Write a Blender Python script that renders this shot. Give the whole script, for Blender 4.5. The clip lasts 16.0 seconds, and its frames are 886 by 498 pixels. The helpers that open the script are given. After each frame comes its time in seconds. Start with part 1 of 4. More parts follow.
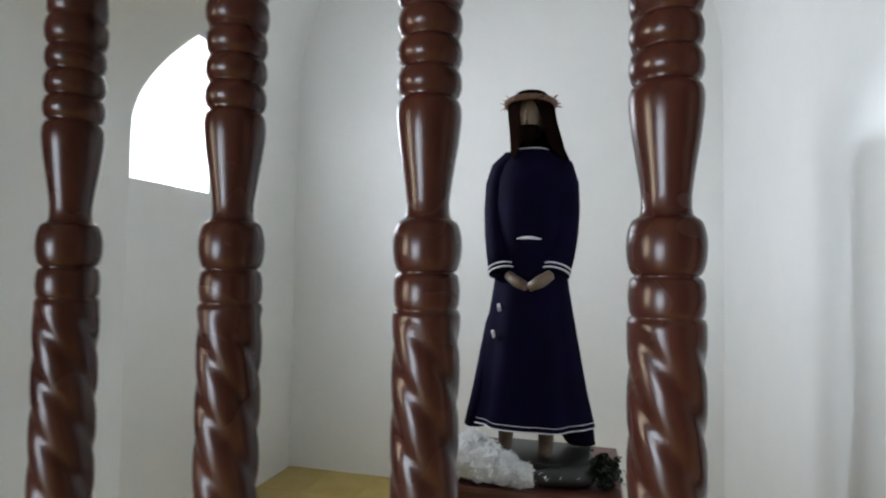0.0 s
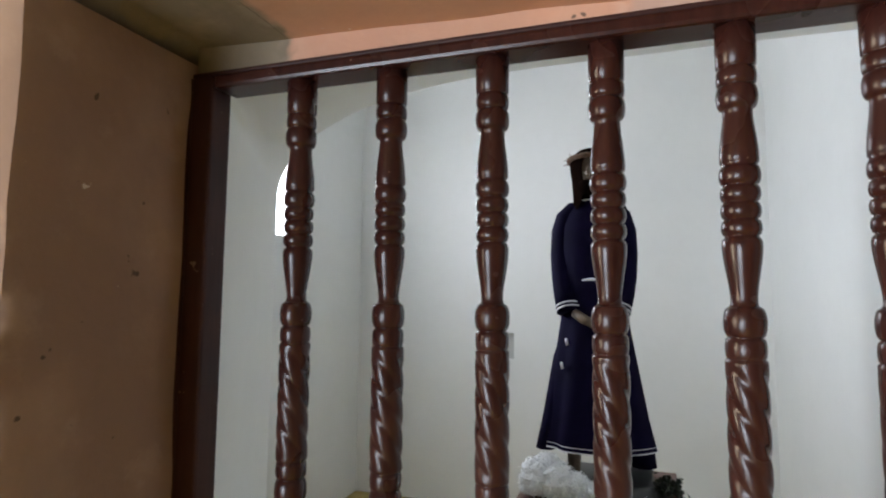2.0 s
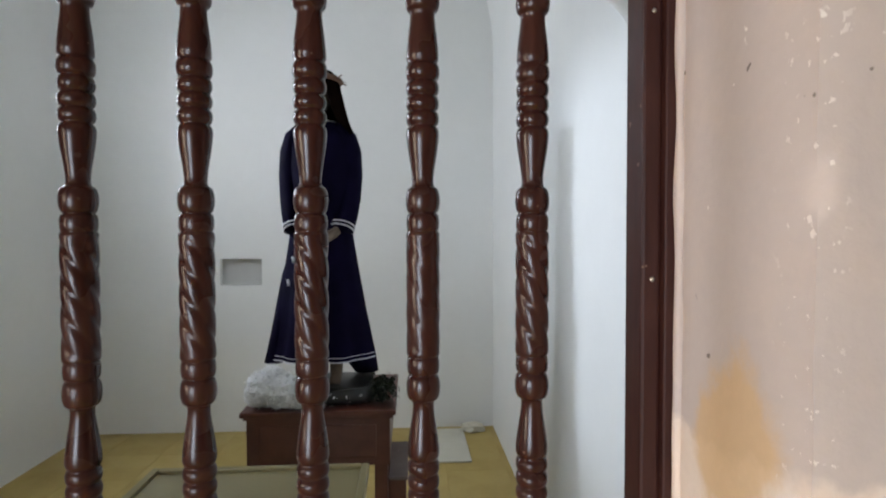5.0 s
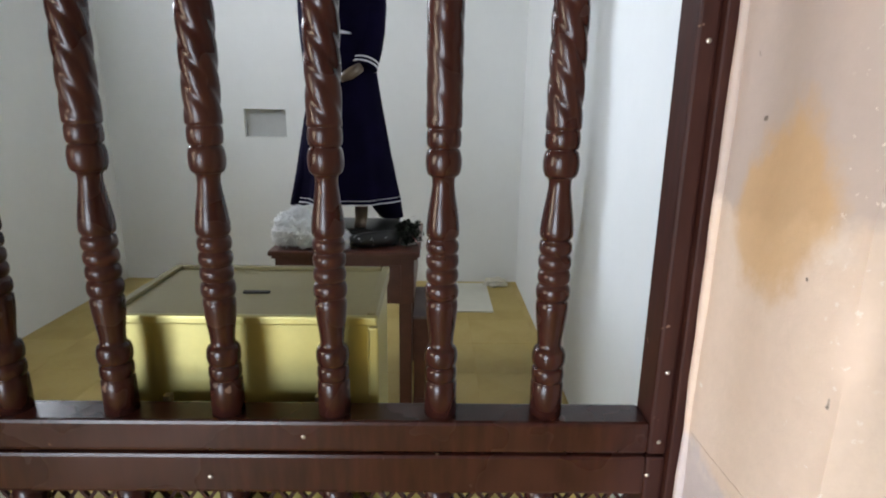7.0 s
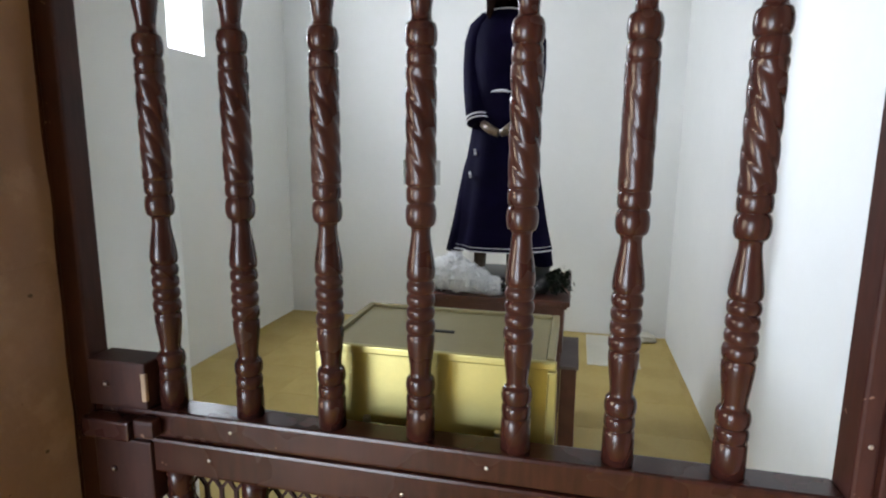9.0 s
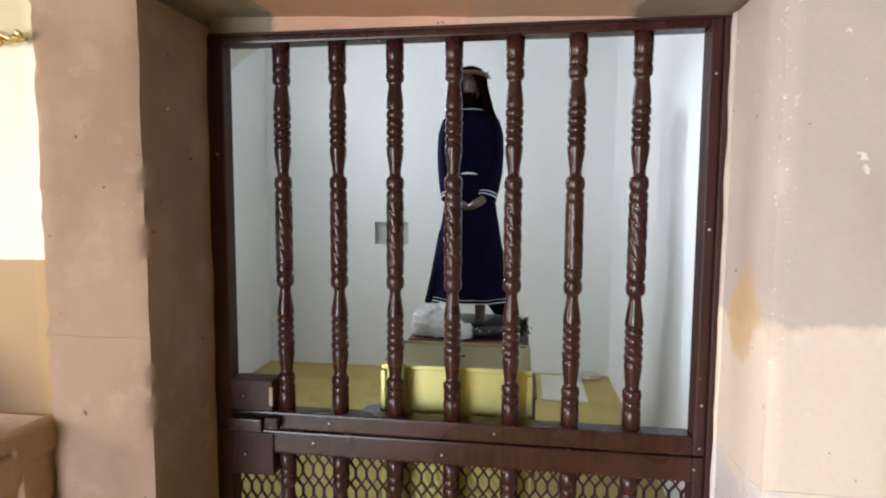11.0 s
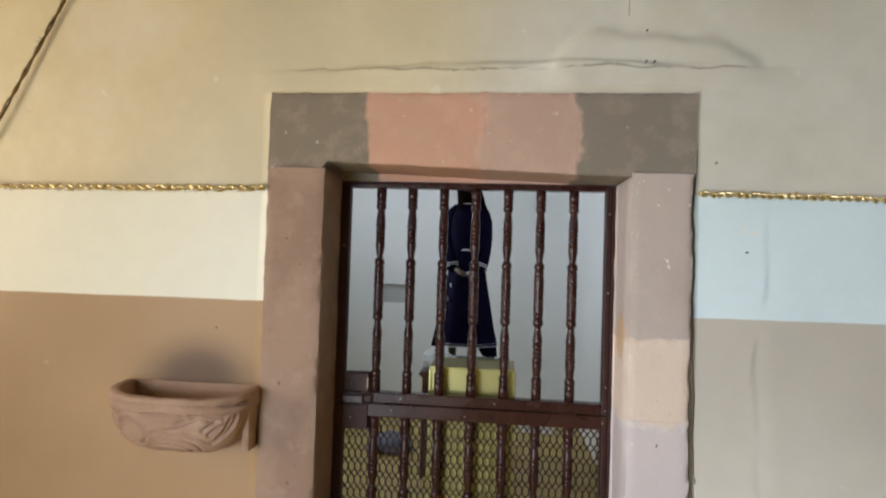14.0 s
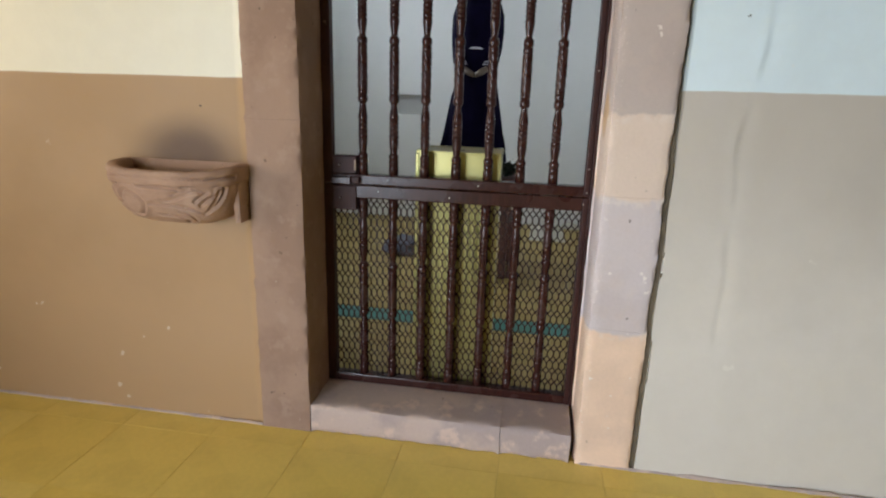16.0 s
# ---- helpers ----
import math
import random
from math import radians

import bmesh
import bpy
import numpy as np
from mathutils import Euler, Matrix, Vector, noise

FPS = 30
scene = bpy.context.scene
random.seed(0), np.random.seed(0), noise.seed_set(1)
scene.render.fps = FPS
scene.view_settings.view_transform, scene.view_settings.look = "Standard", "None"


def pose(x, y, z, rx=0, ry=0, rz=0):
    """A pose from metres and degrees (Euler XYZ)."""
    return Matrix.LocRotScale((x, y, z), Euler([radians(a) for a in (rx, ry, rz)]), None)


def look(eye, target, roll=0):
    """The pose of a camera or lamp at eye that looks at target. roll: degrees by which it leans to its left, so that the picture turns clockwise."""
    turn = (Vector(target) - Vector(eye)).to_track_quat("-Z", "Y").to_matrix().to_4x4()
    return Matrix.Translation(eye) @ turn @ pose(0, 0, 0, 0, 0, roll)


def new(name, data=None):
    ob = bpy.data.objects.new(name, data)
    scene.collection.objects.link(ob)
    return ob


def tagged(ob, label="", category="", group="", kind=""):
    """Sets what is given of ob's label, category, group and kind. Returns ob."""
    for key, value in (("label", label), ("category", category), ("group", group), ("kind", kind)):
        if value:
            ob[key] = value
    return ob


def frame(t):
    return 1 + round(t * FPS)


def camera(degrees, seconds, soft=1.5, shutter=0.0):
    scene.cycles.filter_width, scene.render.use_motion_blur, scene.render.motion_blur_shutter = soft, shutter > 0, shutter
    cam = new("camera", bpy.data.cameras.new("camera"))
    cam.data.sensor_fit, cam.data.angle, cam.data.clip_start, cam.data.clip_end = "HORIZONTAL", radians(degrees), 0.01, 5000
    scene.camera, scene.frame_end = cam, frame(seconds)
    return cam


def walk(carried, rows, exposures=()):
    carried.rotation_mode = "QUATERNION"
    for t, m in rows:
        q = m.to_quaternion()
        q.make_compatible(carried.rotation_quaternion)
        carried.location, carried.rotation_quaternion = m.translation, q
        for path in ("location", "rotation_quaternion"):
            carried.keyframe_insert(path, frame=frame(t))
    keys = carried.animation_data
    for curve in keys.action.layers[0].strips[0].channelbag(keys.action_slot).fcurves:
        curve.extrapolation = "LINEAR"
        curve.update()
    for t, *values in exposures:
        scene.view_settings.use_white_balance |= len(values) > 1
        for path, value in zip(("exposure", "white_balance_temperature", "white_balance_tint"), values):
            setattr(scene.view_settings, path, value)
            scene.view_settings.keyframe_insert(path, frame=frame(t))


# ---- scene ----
cam = camera(75.8, 16.0, soft=2.0, shutter=0.3)
PATH = [
    (0, (0.097, -0.329, 1.662), (-0.415, 1.603, 1.734), 0.8),
    (0.5, (0.079, -0.4, 1.67), (-0.539, 1.499, 1.771), 1.2),
    (1, (0.061, -0.5, 1.683), (-0.438, 1.433, 1.794), 0.6),
    (1.5, (0.047, -0.598, 1.693), (-0.486, 1.324, 1.83), -0.1),
    (2, (0.026, -0.666, 1.697), (-0.608, 1.223, 1.873), 0.5),
    (2.5, (0.025, -0.692, 1.693), (-0.624, 1.195, 1.832), 1.3),
    (3, (0.06, -0.693, 1.687), (-0.373, 1.256, 1.807), 1.5),
    (3.5, (0.142, -0.673, 1.689), (-0.075, 1.31, 1.827), 1.0),
    (4, (0.239, -0.672, 1.69), (0.222, 1.324, 1.813), 0.9),
    (4.5, (0.262, -0.687, 1.666), (0.364, 1.309, 1.721), 0.2),
    (5, (0.252, -0.696, 1.636), (0.374, 1.299, 1.58), -0.1),
    (7.5, (0.262, -0.652, 1.505), (0.203, 1.276, 0.975), 1.4),
    (8, (0.222, -0.654, 1.513), (-0.049, 1.264, 1.017), 0.7),
    (8.5, (0.208, -0.672, 1.519), (-0.242, 1.218, 1.044), 0.8),
    (9, (0.201, -0.731, 1.534), (-0.246, 1.188, 1.187), 0.5),
    (9.5, (0.156, -0.858, 1.548), (-0.203, 1.085, 1.238), 1.6),
    (10, (0.156, -0.984, 1.583), (-0.176, 0.974, 1.35), 0.4),
    (12.5, (0.191, -1.876, 1.663), (-0.032, 0.109, 1.566), 1.3),
    (13, (0.241, -2.086, 1.665), (-0.037, -0.106, 1.722), -0.3),
    (13.5, (0.179, -2.263, 1.721), (-0.117, -0.292, 1.897), 1.8),
    (14, (0.106, -2.394, 1.678), (-0.094, -0.404, 1.73), 1.8),
    (14.5, (0.13, -2.412, 1.621), (-0.056, -0.425, 1.49), 1.5),
    (15, (0.172, -2.405, 1.571), (0.012, -0.431, 1.296), 2.0),
    (15.5, (0.263, -2.394, 1.534), (0.053, -0.448, 1.127), 1.7),
    (16, (0.329, -2.384, 1.484), (0.031, -0.48, 0.951), 1.8),
]
walk(cam, [(t, look(e, g, r)) for t, e, g, r in PATH], exposures=[(0, 0.06, 6300, 11), (2.5, 0.02, 6300, 11), (4, -0.06, 6300, 11), (5, -0.2, 6250, 11), (7.5, 0.06, 6250, 11), (9, 0.28, 6250, 11), (10, 0.25, 6250, 11),
     (12.5, 0.0, 6100, 9), (13.2, -0.2, 6100, 9), (14, -0.42, 6100, 9), (16, -0.44, 6100, 9)])

# ---- world and lights ----
world = bpy.data.worlds.new("world")
scene.world = world
world.use_nodes = True
wn = world.node_tree
sky = wn.nodes.new("ShaderNodeTexSky")
sky.sky_type, sky.sun_disc, sky.sun_elevation, sky.sun_rotation = "NISHITA", False, radians(48), radians(-70)
wn.nodes["Background"].inputs["Strength"].default_value = 0.1
wn.links.new(sky.outputs[0], wn.nodes["Background"].inputs["Color"])


def area_lamp(name, eye, target, sx, sy, power, colour, spread=180):
    data = bpy.data.lights.new(name, "AREA")
    data.shape, data.size, data.size_y, data.energy, data.color = "RECTANGLE", sx, sy, power, colour
    ob = new(name, data)
    data.spread = radians(spread)
    ob.matrix_world = look(eye, target)
    return ob


# daylight in the side window of the chapel: the open sky, and its brighter part aslant
area_lamp("window_sky", (-2.42, 2.185, 2.725), (0.9, 1.4, 2.1), 0.84, 1.2, 54, (0.86, 0.91, 1.0))
area_lamp("window_daylight", (-7.0, 3.7, 4.24), (0.5, 1.75, 2.0), 0.45, 0.45, 295, (0.78, 0.87, 1.0))
# daylight in the openings of the hall behind and beside the camera
area_lamp("hall_daylight", (-2.05, -4.96, 1.05), (2.2, -0.25, 0.1), 2.1, 1.95, 112, (0.84, 0.91, 1.0), 100)
area_lamp("hall_side_light", (-4.16, -2.1, 1.8), (-1.2, -0.25, 2.7), 1.3, 1.7, 32, (1.0, 0.79, 0.53), 95)


# ---- materials ----
def lin(r, g, b):
    return tuple(((c / 255 + 0.055) / 1.055) ** 2.4 if c > 10 else c / 255 / 12.92 for c in (r, g, b)) + (1.0,)


class Nodes:
    """A small writer for node materials."""

    def __init__(self, name, rough=0.6, metal=0.0):
        self.m = bpy.data.materials.new(name)
        self.m.use_nodes = True
        self.t = self.m.node_tree
        self.b = self.t.nodes["Principled BSDF"]
        self.b.inputs["Roughness"].default_value = rough
        self.b.inputs["Metallic"].default_value = metal
        self.co = self.t.nodes.new("ShaderNodeTexCoord").outputs["Object"]

    def n(self, kind, **inputs):
        node = self.t.nodes.new(kind)
        for k, v in inputs.items():
            self.put(node.inputs[k.replace("_", " ")], v)
        return node

    def put(self, socket, v):
        if isinstance(v, bpy.types.NodeSocket):
            self.t.links.new(v, socket)
        else:
            socket.default_value = v

    def noise(self, scale, detail=4.0, rough=0.55, vec=None):
        node = self.n("ShaderNodeTexNoise", Scale=scale, Detail=detail, Roughness=rough)
        self.t.links.new(vec or self.co, node.inputs["Vector"])
        return node.outputs["Fac"]

    def ramp(self, fac, *stops):
        node = self.n("ShaderNodeValToRGB", Fac=fac)
        cr = node.color_ramp
        while len(cr.elements) < len(stops):
            cr.elements.new(0.5)
        for e, (p, c) in zip(cr.elements, stops):
            e.position, e.color = p, c if len(c) == 4 else (*c, 1)
        return node.outputs["Color"]

    def mix(self, fac, a, b, blend="MIX"):
        node = self.t.nodes.new("ShaderNodeMix")
        node.data_type, node.blend_type = "RGBA", blend
        self.put(node.inputs[0], fac), self.put(node.inputs[6], a), self.put(node.inputs[7], b)
        return node.outputs[2]

    def math(self, op, a, b=0.0, c=0.0):
        node = self.t.nodes.new("ShaderNodeMath")
        node.operation = op
        for i, v in enumerate((a, b, c)):
            self.put(node.inputs[i], v)
        return node.outputs[0]

    def step(self, v, edge, soft=0.004):
        node = self.t.nodes.new("ShaderNodeMapRange")
        node.interpolation_type = "SMOOTHSTEP"
        self.put(node.inputs["Value"], v)
        node.inputs["From Min"].default_value, node.inputs["From Max"].default_value = edge - soft, edge + soft
        return node.outputs["Result"]

    def axes(self, vec=None):
        node = self.t.nodes.new("ShaderNodeSeparateXYZ")
        self.t.links.new(vec or self.co, node.inputs[0])
        return node.outputs

    def random(self):
        return self.t.nodes.new("ShaderNodeObjectInfo").outputs["Random"]

    def island(self):
        return self.t.nodes.new("ShaderNodeNewGeometry").outputs["Random Per Island"]

    def bump(self, height, strength=0.3, dist=0.01):
        node = self.n("ShaderNodeBump", Strength=strength, Distance=dist, Height=height)
        self.t.links.new(node.outputs[0], self.b.inputs["Normal"])

    def colour(self, c):
        self.put(self.b.inputs["Base Color"], c)

    def rough(self, v):
        self.put(self.b.inputs["Roughness"], v)


def varnish_material(name="brown_gloss_paint", low=0.22, high=0.34, spec=0.3, coat=0.03):
    k = Nodes(name, 0.25)
    x = k.axes()
    stretch = k.n("ShaderNodeCombineXYZ", X=x[0], Y=x[1], Z=k.math("MULTIPLY", x[2], 0.15)).outputs[0]
    grain = k.noise(90, 4, 0.6, stretch)
    cloud = k.noise(7, 3)
    c = k.ramp(grain, (0.3, (0.026, 0.0080, 0.0064)), (0.7, (0.044, 0.0138, 0.0106)))
    c = k.mix(k.math("MULTIPLY", k.step(cloud, 0.6, 0.12), 0.35), c, (0.070, 0.025, 0.0175, 1))
    chips = k.step(k.noise(55, 2), 0.75, 0.02)
    c = k.mix(k.math("MULTIPLY", chips, 0.6), c, (0.3, 0.2, 0.15, 1))
    k.colour(c)
    k.rough(k.ramp(cloud, (0.3, (low, low, low)), (0.75, (high, high, high))))
    k.b.inputs["Specular IOR Level"].default_value = spec
    k.b.inputs["Coat Weight"].default_value = coat
    k.b.inputs["Coat Roughness"].default_value = 0.12
    k.bump(grain, 0.12, 0.001)
    return k.m


def plain(name, a, b, scale=20.0, rough=0.6, metal=0.0, bump=0.15, dist=0.003, fine=120.0):
    k = Nodes(name, rough, metal)
    big, small = k.noise(scale, 5), k.noise(fine, 3)
    c = k.ramp(big, (0.3, a), (0.7, b))
    c = k.mix(k.math("MULTIPLY", small, 0.25), c, k.mix(0.5, c, (0.02, 0.02, 0.02, 1)))
    k.colour(c)
    k.bump(k.math("ADD", big, k.math("MULTIPLY", small, 0.4)), bump, dist)
    return k.m


def hall_wall_material():
    k = Nodes("hall_wall_paint", 0.62)
    x = k.axes()
    wob = k.math("MULTIPLY", k.math("SUBTRACT", k.noise(3.0, 4), 0.5), 0.018)
    z = k.math("ADD", x[2], wob)
    # paint differs left and right, with the warm and cool light tinted in
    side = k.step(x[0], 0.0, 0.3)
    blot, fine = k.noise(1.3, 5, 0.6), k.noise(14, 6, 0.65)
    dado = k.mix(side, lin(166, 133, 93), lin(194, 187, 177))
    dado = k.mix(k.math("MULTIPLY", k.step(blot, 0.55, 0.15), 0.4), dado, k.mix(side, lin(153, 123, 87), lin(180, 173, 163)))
    # dado paler towards the bottom, with an uneven border
    low_pale = k.math("SUBTRACT", 1.0, k.step(k.math("ADD", x[2], k.math("MULTIPLY", blot, 0.9)), 1.35, 0.4))
    dado = k.mix(k.math("MULTIPLY", low_pale, 0.75), dado, k.mix(side, lin(180, 146, 106), lin(222, 216, 207)))
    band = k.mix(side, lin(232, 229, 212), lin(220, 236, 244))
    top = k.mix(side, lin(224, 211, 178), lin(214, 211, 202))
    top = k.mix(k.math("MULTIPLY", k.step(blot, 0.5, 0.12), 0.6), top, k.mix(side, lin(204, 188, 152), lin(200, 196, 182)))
    grime = k.noise(0.8, 6, 0.65)
    top = k.mix(k.math("MULTIPLY", k.step(grime, 0.55, 0.12), 0.45), top, lin(186, 176, 152))
    top = k.mix(k.math("MULTIPLY", k.math("SUBTRACT", 1.0, k.step(grime, 0.43, 0.08)), 0.5), top, lin(226, 218, 204))
    c = k.mix(k.step(z, 1.512, 0.003), dado, band)
    c = k.mix(k.step(z, 1.952, 0.004), c, top)
    c = k.mix(k.math("MULTIPLY", fine, 0.14), c, lin(150, 138, 118))
    # brown shade above the stone stoup, painted into the wall colour
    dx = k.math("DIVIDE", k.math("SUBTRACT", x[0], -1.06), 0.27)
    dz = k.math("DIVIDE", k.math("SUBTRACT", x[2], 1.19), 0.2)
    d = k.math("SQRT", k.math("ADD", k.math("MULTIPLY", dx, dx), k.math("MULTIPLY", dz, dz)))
    stoup_shade = k.math("MULTIPLY", k.math("SUBTRACT", 1.0, k.step(k.math("ADD", d, k.math("MULTIPLY", wob, 6.0)), 0.68, 0.42)), 0.8)
    c = k.mix(stoup_shade, c, lin(74, 48, 30))
    # ragged crack over the lintel
    off = k.math("MULTIPLY", k.math("SUBTRACT", k.noise(4.5, 5, 0.6), 0.5), 0.07)
    gap = k.math("ABSOLUTE", k.math("ADD", k.math("SUBTRACT", x[2], 2.42), off))
    run = k.math("MULTIPLY", k.step(x[0], -0.68, 0.12), k.math("SUBTRACT", 1.0, k.step(x[0], 0.98, 0.1)))
    run = k.math("MULTIPLY", run, k.step(k.noise(5.5, 3), 0.47, 0.08))
    crack = k.math("MULTIPLY", run, k.math("SUBTRACT", 1.0, k.step(gap, 0.003, 0.003)))
    c = k.mix(k.math("MULTIPLY", crack, 0.75), c, lin(120, 108, 88))
    # upright hairline high over the lintel
    near = k.math("ABSOLUTE", k.math("SUBTRACT", k.math("ADD", x[0], k.math("MULTIPLY", wob, 0.8)), 0.555))
    span = k.math("MULTIPLY", k.step(x[2], 2.62, 0.01), k.math("SUBTRACT", 1.0, k.step(x[2], 2.76, 0.02)))
    c = k.mix(k.math("MULTIPLY", k.math("MULTIPLY", span, k.math("SUBTRACT", 1.0, k.step(near, 0.002, 0.001))), 0.7), c, lin(116, 104, 88))
    # small chips and pits
    pits = k.step(k.noise(9, 2), 0.73, 0.01)
    c = k.mix(k.math("MULTIPLY", pits, 0.35), c, lin(232, 228, 218))
    k.colour(c)
    k.rough(k.ramp(blot, (0.3, (0.45, 0.45, 0.45)), (0.7, (0.7, 0.7, 0.7))))
    k.bump(k.math("ADD", k.math("MULTIPLY", blot, 1.2), k.math("MULTIPLY", fine, 0.35)), 0.3, 0.012)
    return k.m


def limewash_material():
    k = Nodes("white_limewash", 0.75)
    blot, fine = k.noise(0.9, 5, 0.6), k.noise(16, 6, 0.6)
    c = k.ramp(blot, (0.3, lin(233, 234, 231)), (0.7, lin(241, 241, 238)))
    c = k.mix(k.math("MULTIPLY", fine, 0.1), c, lin(190, 186, 176))
    k.colour(c)
    k.bump(k.math("ADD", k.math("MULTIPLY", blot, 1.5), k.math("MULTIPLY", fine, 0.3)), 0.22, 0.015)
    return k.m


def stone_material(name, base, other, patch, amount=0.5):
    k = Nodes(name, 0.8)
    blot, mid, fine = k.noise(3.2, 5, 0.6), k.noise(11, 5, 0.6), k.noise(70, 4, 0.6)
    c = k.mix(k.step(blot, 0.52, 0.09), base, other)
    c = k.mix(k.math("MULTIPLY", k.step(mid, 0.6, 0.07), amount), c, patch)
    c = k.mix(k.math("MULTIPLY", k.step(k.noise(42, 2), 0.77, 0.012), 0.7), c, lin(235, 226, 214))
    c = k.mix(k.math("MULTIPLY", k.step(k.noise(31, 2), 0.745, 0.012), 0.85), c, lin(70, 58, 48))
    c = k.mix(k.math("MULTIPLY", fine, 0.18), c, lin(110, 92, 78))
    k.colour(c)
    k.bump(k.math("ADD", k.math("MULTIPLY", mid, 0.8), k.math("MULTIPLY", fine, 0.3)), 0.35, 0.006)
    return k.m


def zoned_stone_material(name, axis, zones, soft=0.01, wobble=0.15):
    """Neighbouring stones whose edges are smeared with lime: colour zones along one axis with uneven borders."""
    k = Nodes(name, 0.8)
    x = k.axes()
    mid, fine = k.noise(11, 5, 0.6), k.noise(70, 4, 0.6)
    v = k.math("ADD", x[axis], k.math("MULTIPLY", k.math("SUBTRACT", k.noise(5, 5, 0.6), 0.5), wobble))
    c = zones[0][1]
    smear = k.step(k.noise(19, 5, 0.65), 0.5, 0.06)
    for edge, colour in zones[1:]:
        c = k.mix(k.step(v, edge, soft), c, colour)
        lime = k.math("SUBTRACT", 1.0, k.step(k.math("ABSOLUTE", k.math("SUBTRACT", v, edge - 0.012)), 0.012, 0.012))
        c = k.mix(k.math("MULTIPLY", k.math("MULTIPLY", lime, smear), 0.5 if axis == 2 else 0.12), c, lin(230, 218, 208))
    c = k.mix(k.math("MULTIPLY", k.step(mid, 0.56, 0.1), 0.3), c, k.mix(0.5, c, lin(214, 190, 172)))
    c = k.mix(k.math("MULTIPLY", k.step(k.noise(2.6, 4), 0.56, 0.08), 0.3), c, k.mix(0.5, c, lin(150, 128, 116)))
    c = k.mix(k.math("MULTIPLY", k.step(k.noise(26, 3), 0.72, 0.012), 0.8 if axis == 2 else 0.35), c, lin(238, 230, 222))
    c = k.mix(k.math("MULTIPLY", k.step(k.noise(31, 2), 0.745, 0.012), 0.8), c, lin(74, 62, 54))
    if axis == 2:
        dy = k.math("DIVIDE", k.math("ADD", x[1], 0.15), 0.062)
        dz = k.math("DIVIDE", k.math("SUBTRACT", x[2], 1.42), 0.085)
        d = k.math("ADD", k.math("SQRT", k.math("ADD", k.math("MULTIPLY", dy, dy), k.math("MULTIPLY", dz, dz))), k.math("MULTIPLY", k.noise(13, 6), 1.7))
        c = k.mix(k.math("MULTIPLY", k.math("SUBTRACT", 1.0, k.step(d, 1.85, 0.2)), k.math("SUBTRACT", 0.72, k.math("MULTIPLY", k.step(x[0], 0.60, 0.02), 0.6))), c, lin(206, 168, 116))
        # flaked lime along the worn corner
        edge = k.math("MULTIPLY", k.math("SUBTRACT", 1.0, k.step(x[1], -0.222, 0.016)), k.math("SUBTRACT", 1.0, k.step(x[0], 0.606, 0.014)))
        c = k.mix(k.math("MULTIPLY", k.math("MULTIPLY", edge, k.step(k.noise(95, 3), 0.66, 0.02)), 0.7), c, lin(236, 226, 218))
    c = k.mix(k.math("MULTIPLY", fine, 0.16), c, lin(120, 102, 90))
    k.colour(c)
    k.bump(k.math("ADD", k.math("MULTIPLY", mid, 0.8), k.math("MULTIPLY", fine, 0.3)), 0.35, 0.006)
    return k.m


def tile_material(name, a, b, rough=0.35):
    k = Nodes(name, rough)
    blot, fine = k.noise(4, 5, 0.6), k.noise(45, 4, 0.6)
    c = k.mix(k.random(), a, b)
    c = k.mix(k.math("MULTIPLY", k.step(blot, 0.55, 0.12), 0.25), c, k.mix(0.45, c, lin(120, 92, 40)))
    c = k.mix(k.math("MULTIPLY", fine, 0.2), c, lin(110, 90, 48))
    k.colour(c)
    k.rough(k.ramp(blot, (0.3, (rough * 0.8, rough * 0.8, rough * 0.8)), (0.7, (rough * 1.2, rough * 1.2, rough * 1.2))))
    k.bump(fine, 0.1, 0.002)
    return k.m


def cloth_material(name, a, b, rough=0.8, sheen=0.15):
    k = Nodes(name, rough)
    k.colour(k.ramp(k.noise(9, 4), (0.3, a), (0.7, b)))
    k.b.inputs["Sheen Weight"].default_value = sheen
    k.bump(k.noise(260, 2), 0.25, 0.001)
    return k.m


BROWN = varnish_material()
BROWN_DULL = varnish_material("brown_satin_paint", 0.42, 0.6, 0.25, 0.0)
WORN_GLINT = plain("worn_edge_glint", lin(150, 128, 104), lin(176, 152, 126), 30, 0.55)
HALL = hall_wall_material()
LIME = limewash_material()
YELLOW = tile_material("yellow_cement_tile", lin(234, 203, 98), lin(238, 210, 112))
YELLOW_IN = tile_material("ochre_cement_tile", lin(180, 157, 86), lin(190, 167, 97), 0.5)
TEAL = tile_material("teal_cement_tile", lin(60, 140, 132), lin(76, 152, 142), 0.5)
GROUT = plain("ochre_grout", lin(188, 156, 72), lin(200, 168, 84), 8, 0.85)
STONE_L = stone_material("rose_jamb_stone", lin(162, 134, 115), lin(148, 120, 102), lin(174, 148, 130))
STONE_R = zoned_stone_material("patched_jamb_stone", 2, [(0, lin(236, 206, 180)), (0.60, lin(208, 197, 197)), (1.125, lin(224, 204, 188)), (1.42, lin(190, 176, 169))])
STONE_TOP = zoned_stone_material("patched_lintel_stone", 0, [(-9, lin(126, 115, 98)), (-0.415, lin(204, 158, 134)), (0.035, lin(192, 160, 144)), (0.385, lin(130, 122, 110))])
STONE_STEP = stone_material("worn_step_stone", lin(196, 176, 166), lin(174, 158, 154), lin(222, 196, 180), 0.7)
STONE_STOUP = stone_material("carved_pink_stone", lin(172, 140, 118), lin(154, 122, 100), lin(184, 156, 136), 0.5)
MORTAR = plain("crack_mortar", lin(96, 84, 68), lin(120, 106, 86), 12, 0.9)
BRASS = plain("brass_sheet", lin(176, 168, 104), lin(188, 180, 118), 5, 0.32, 0.5, 0.05)
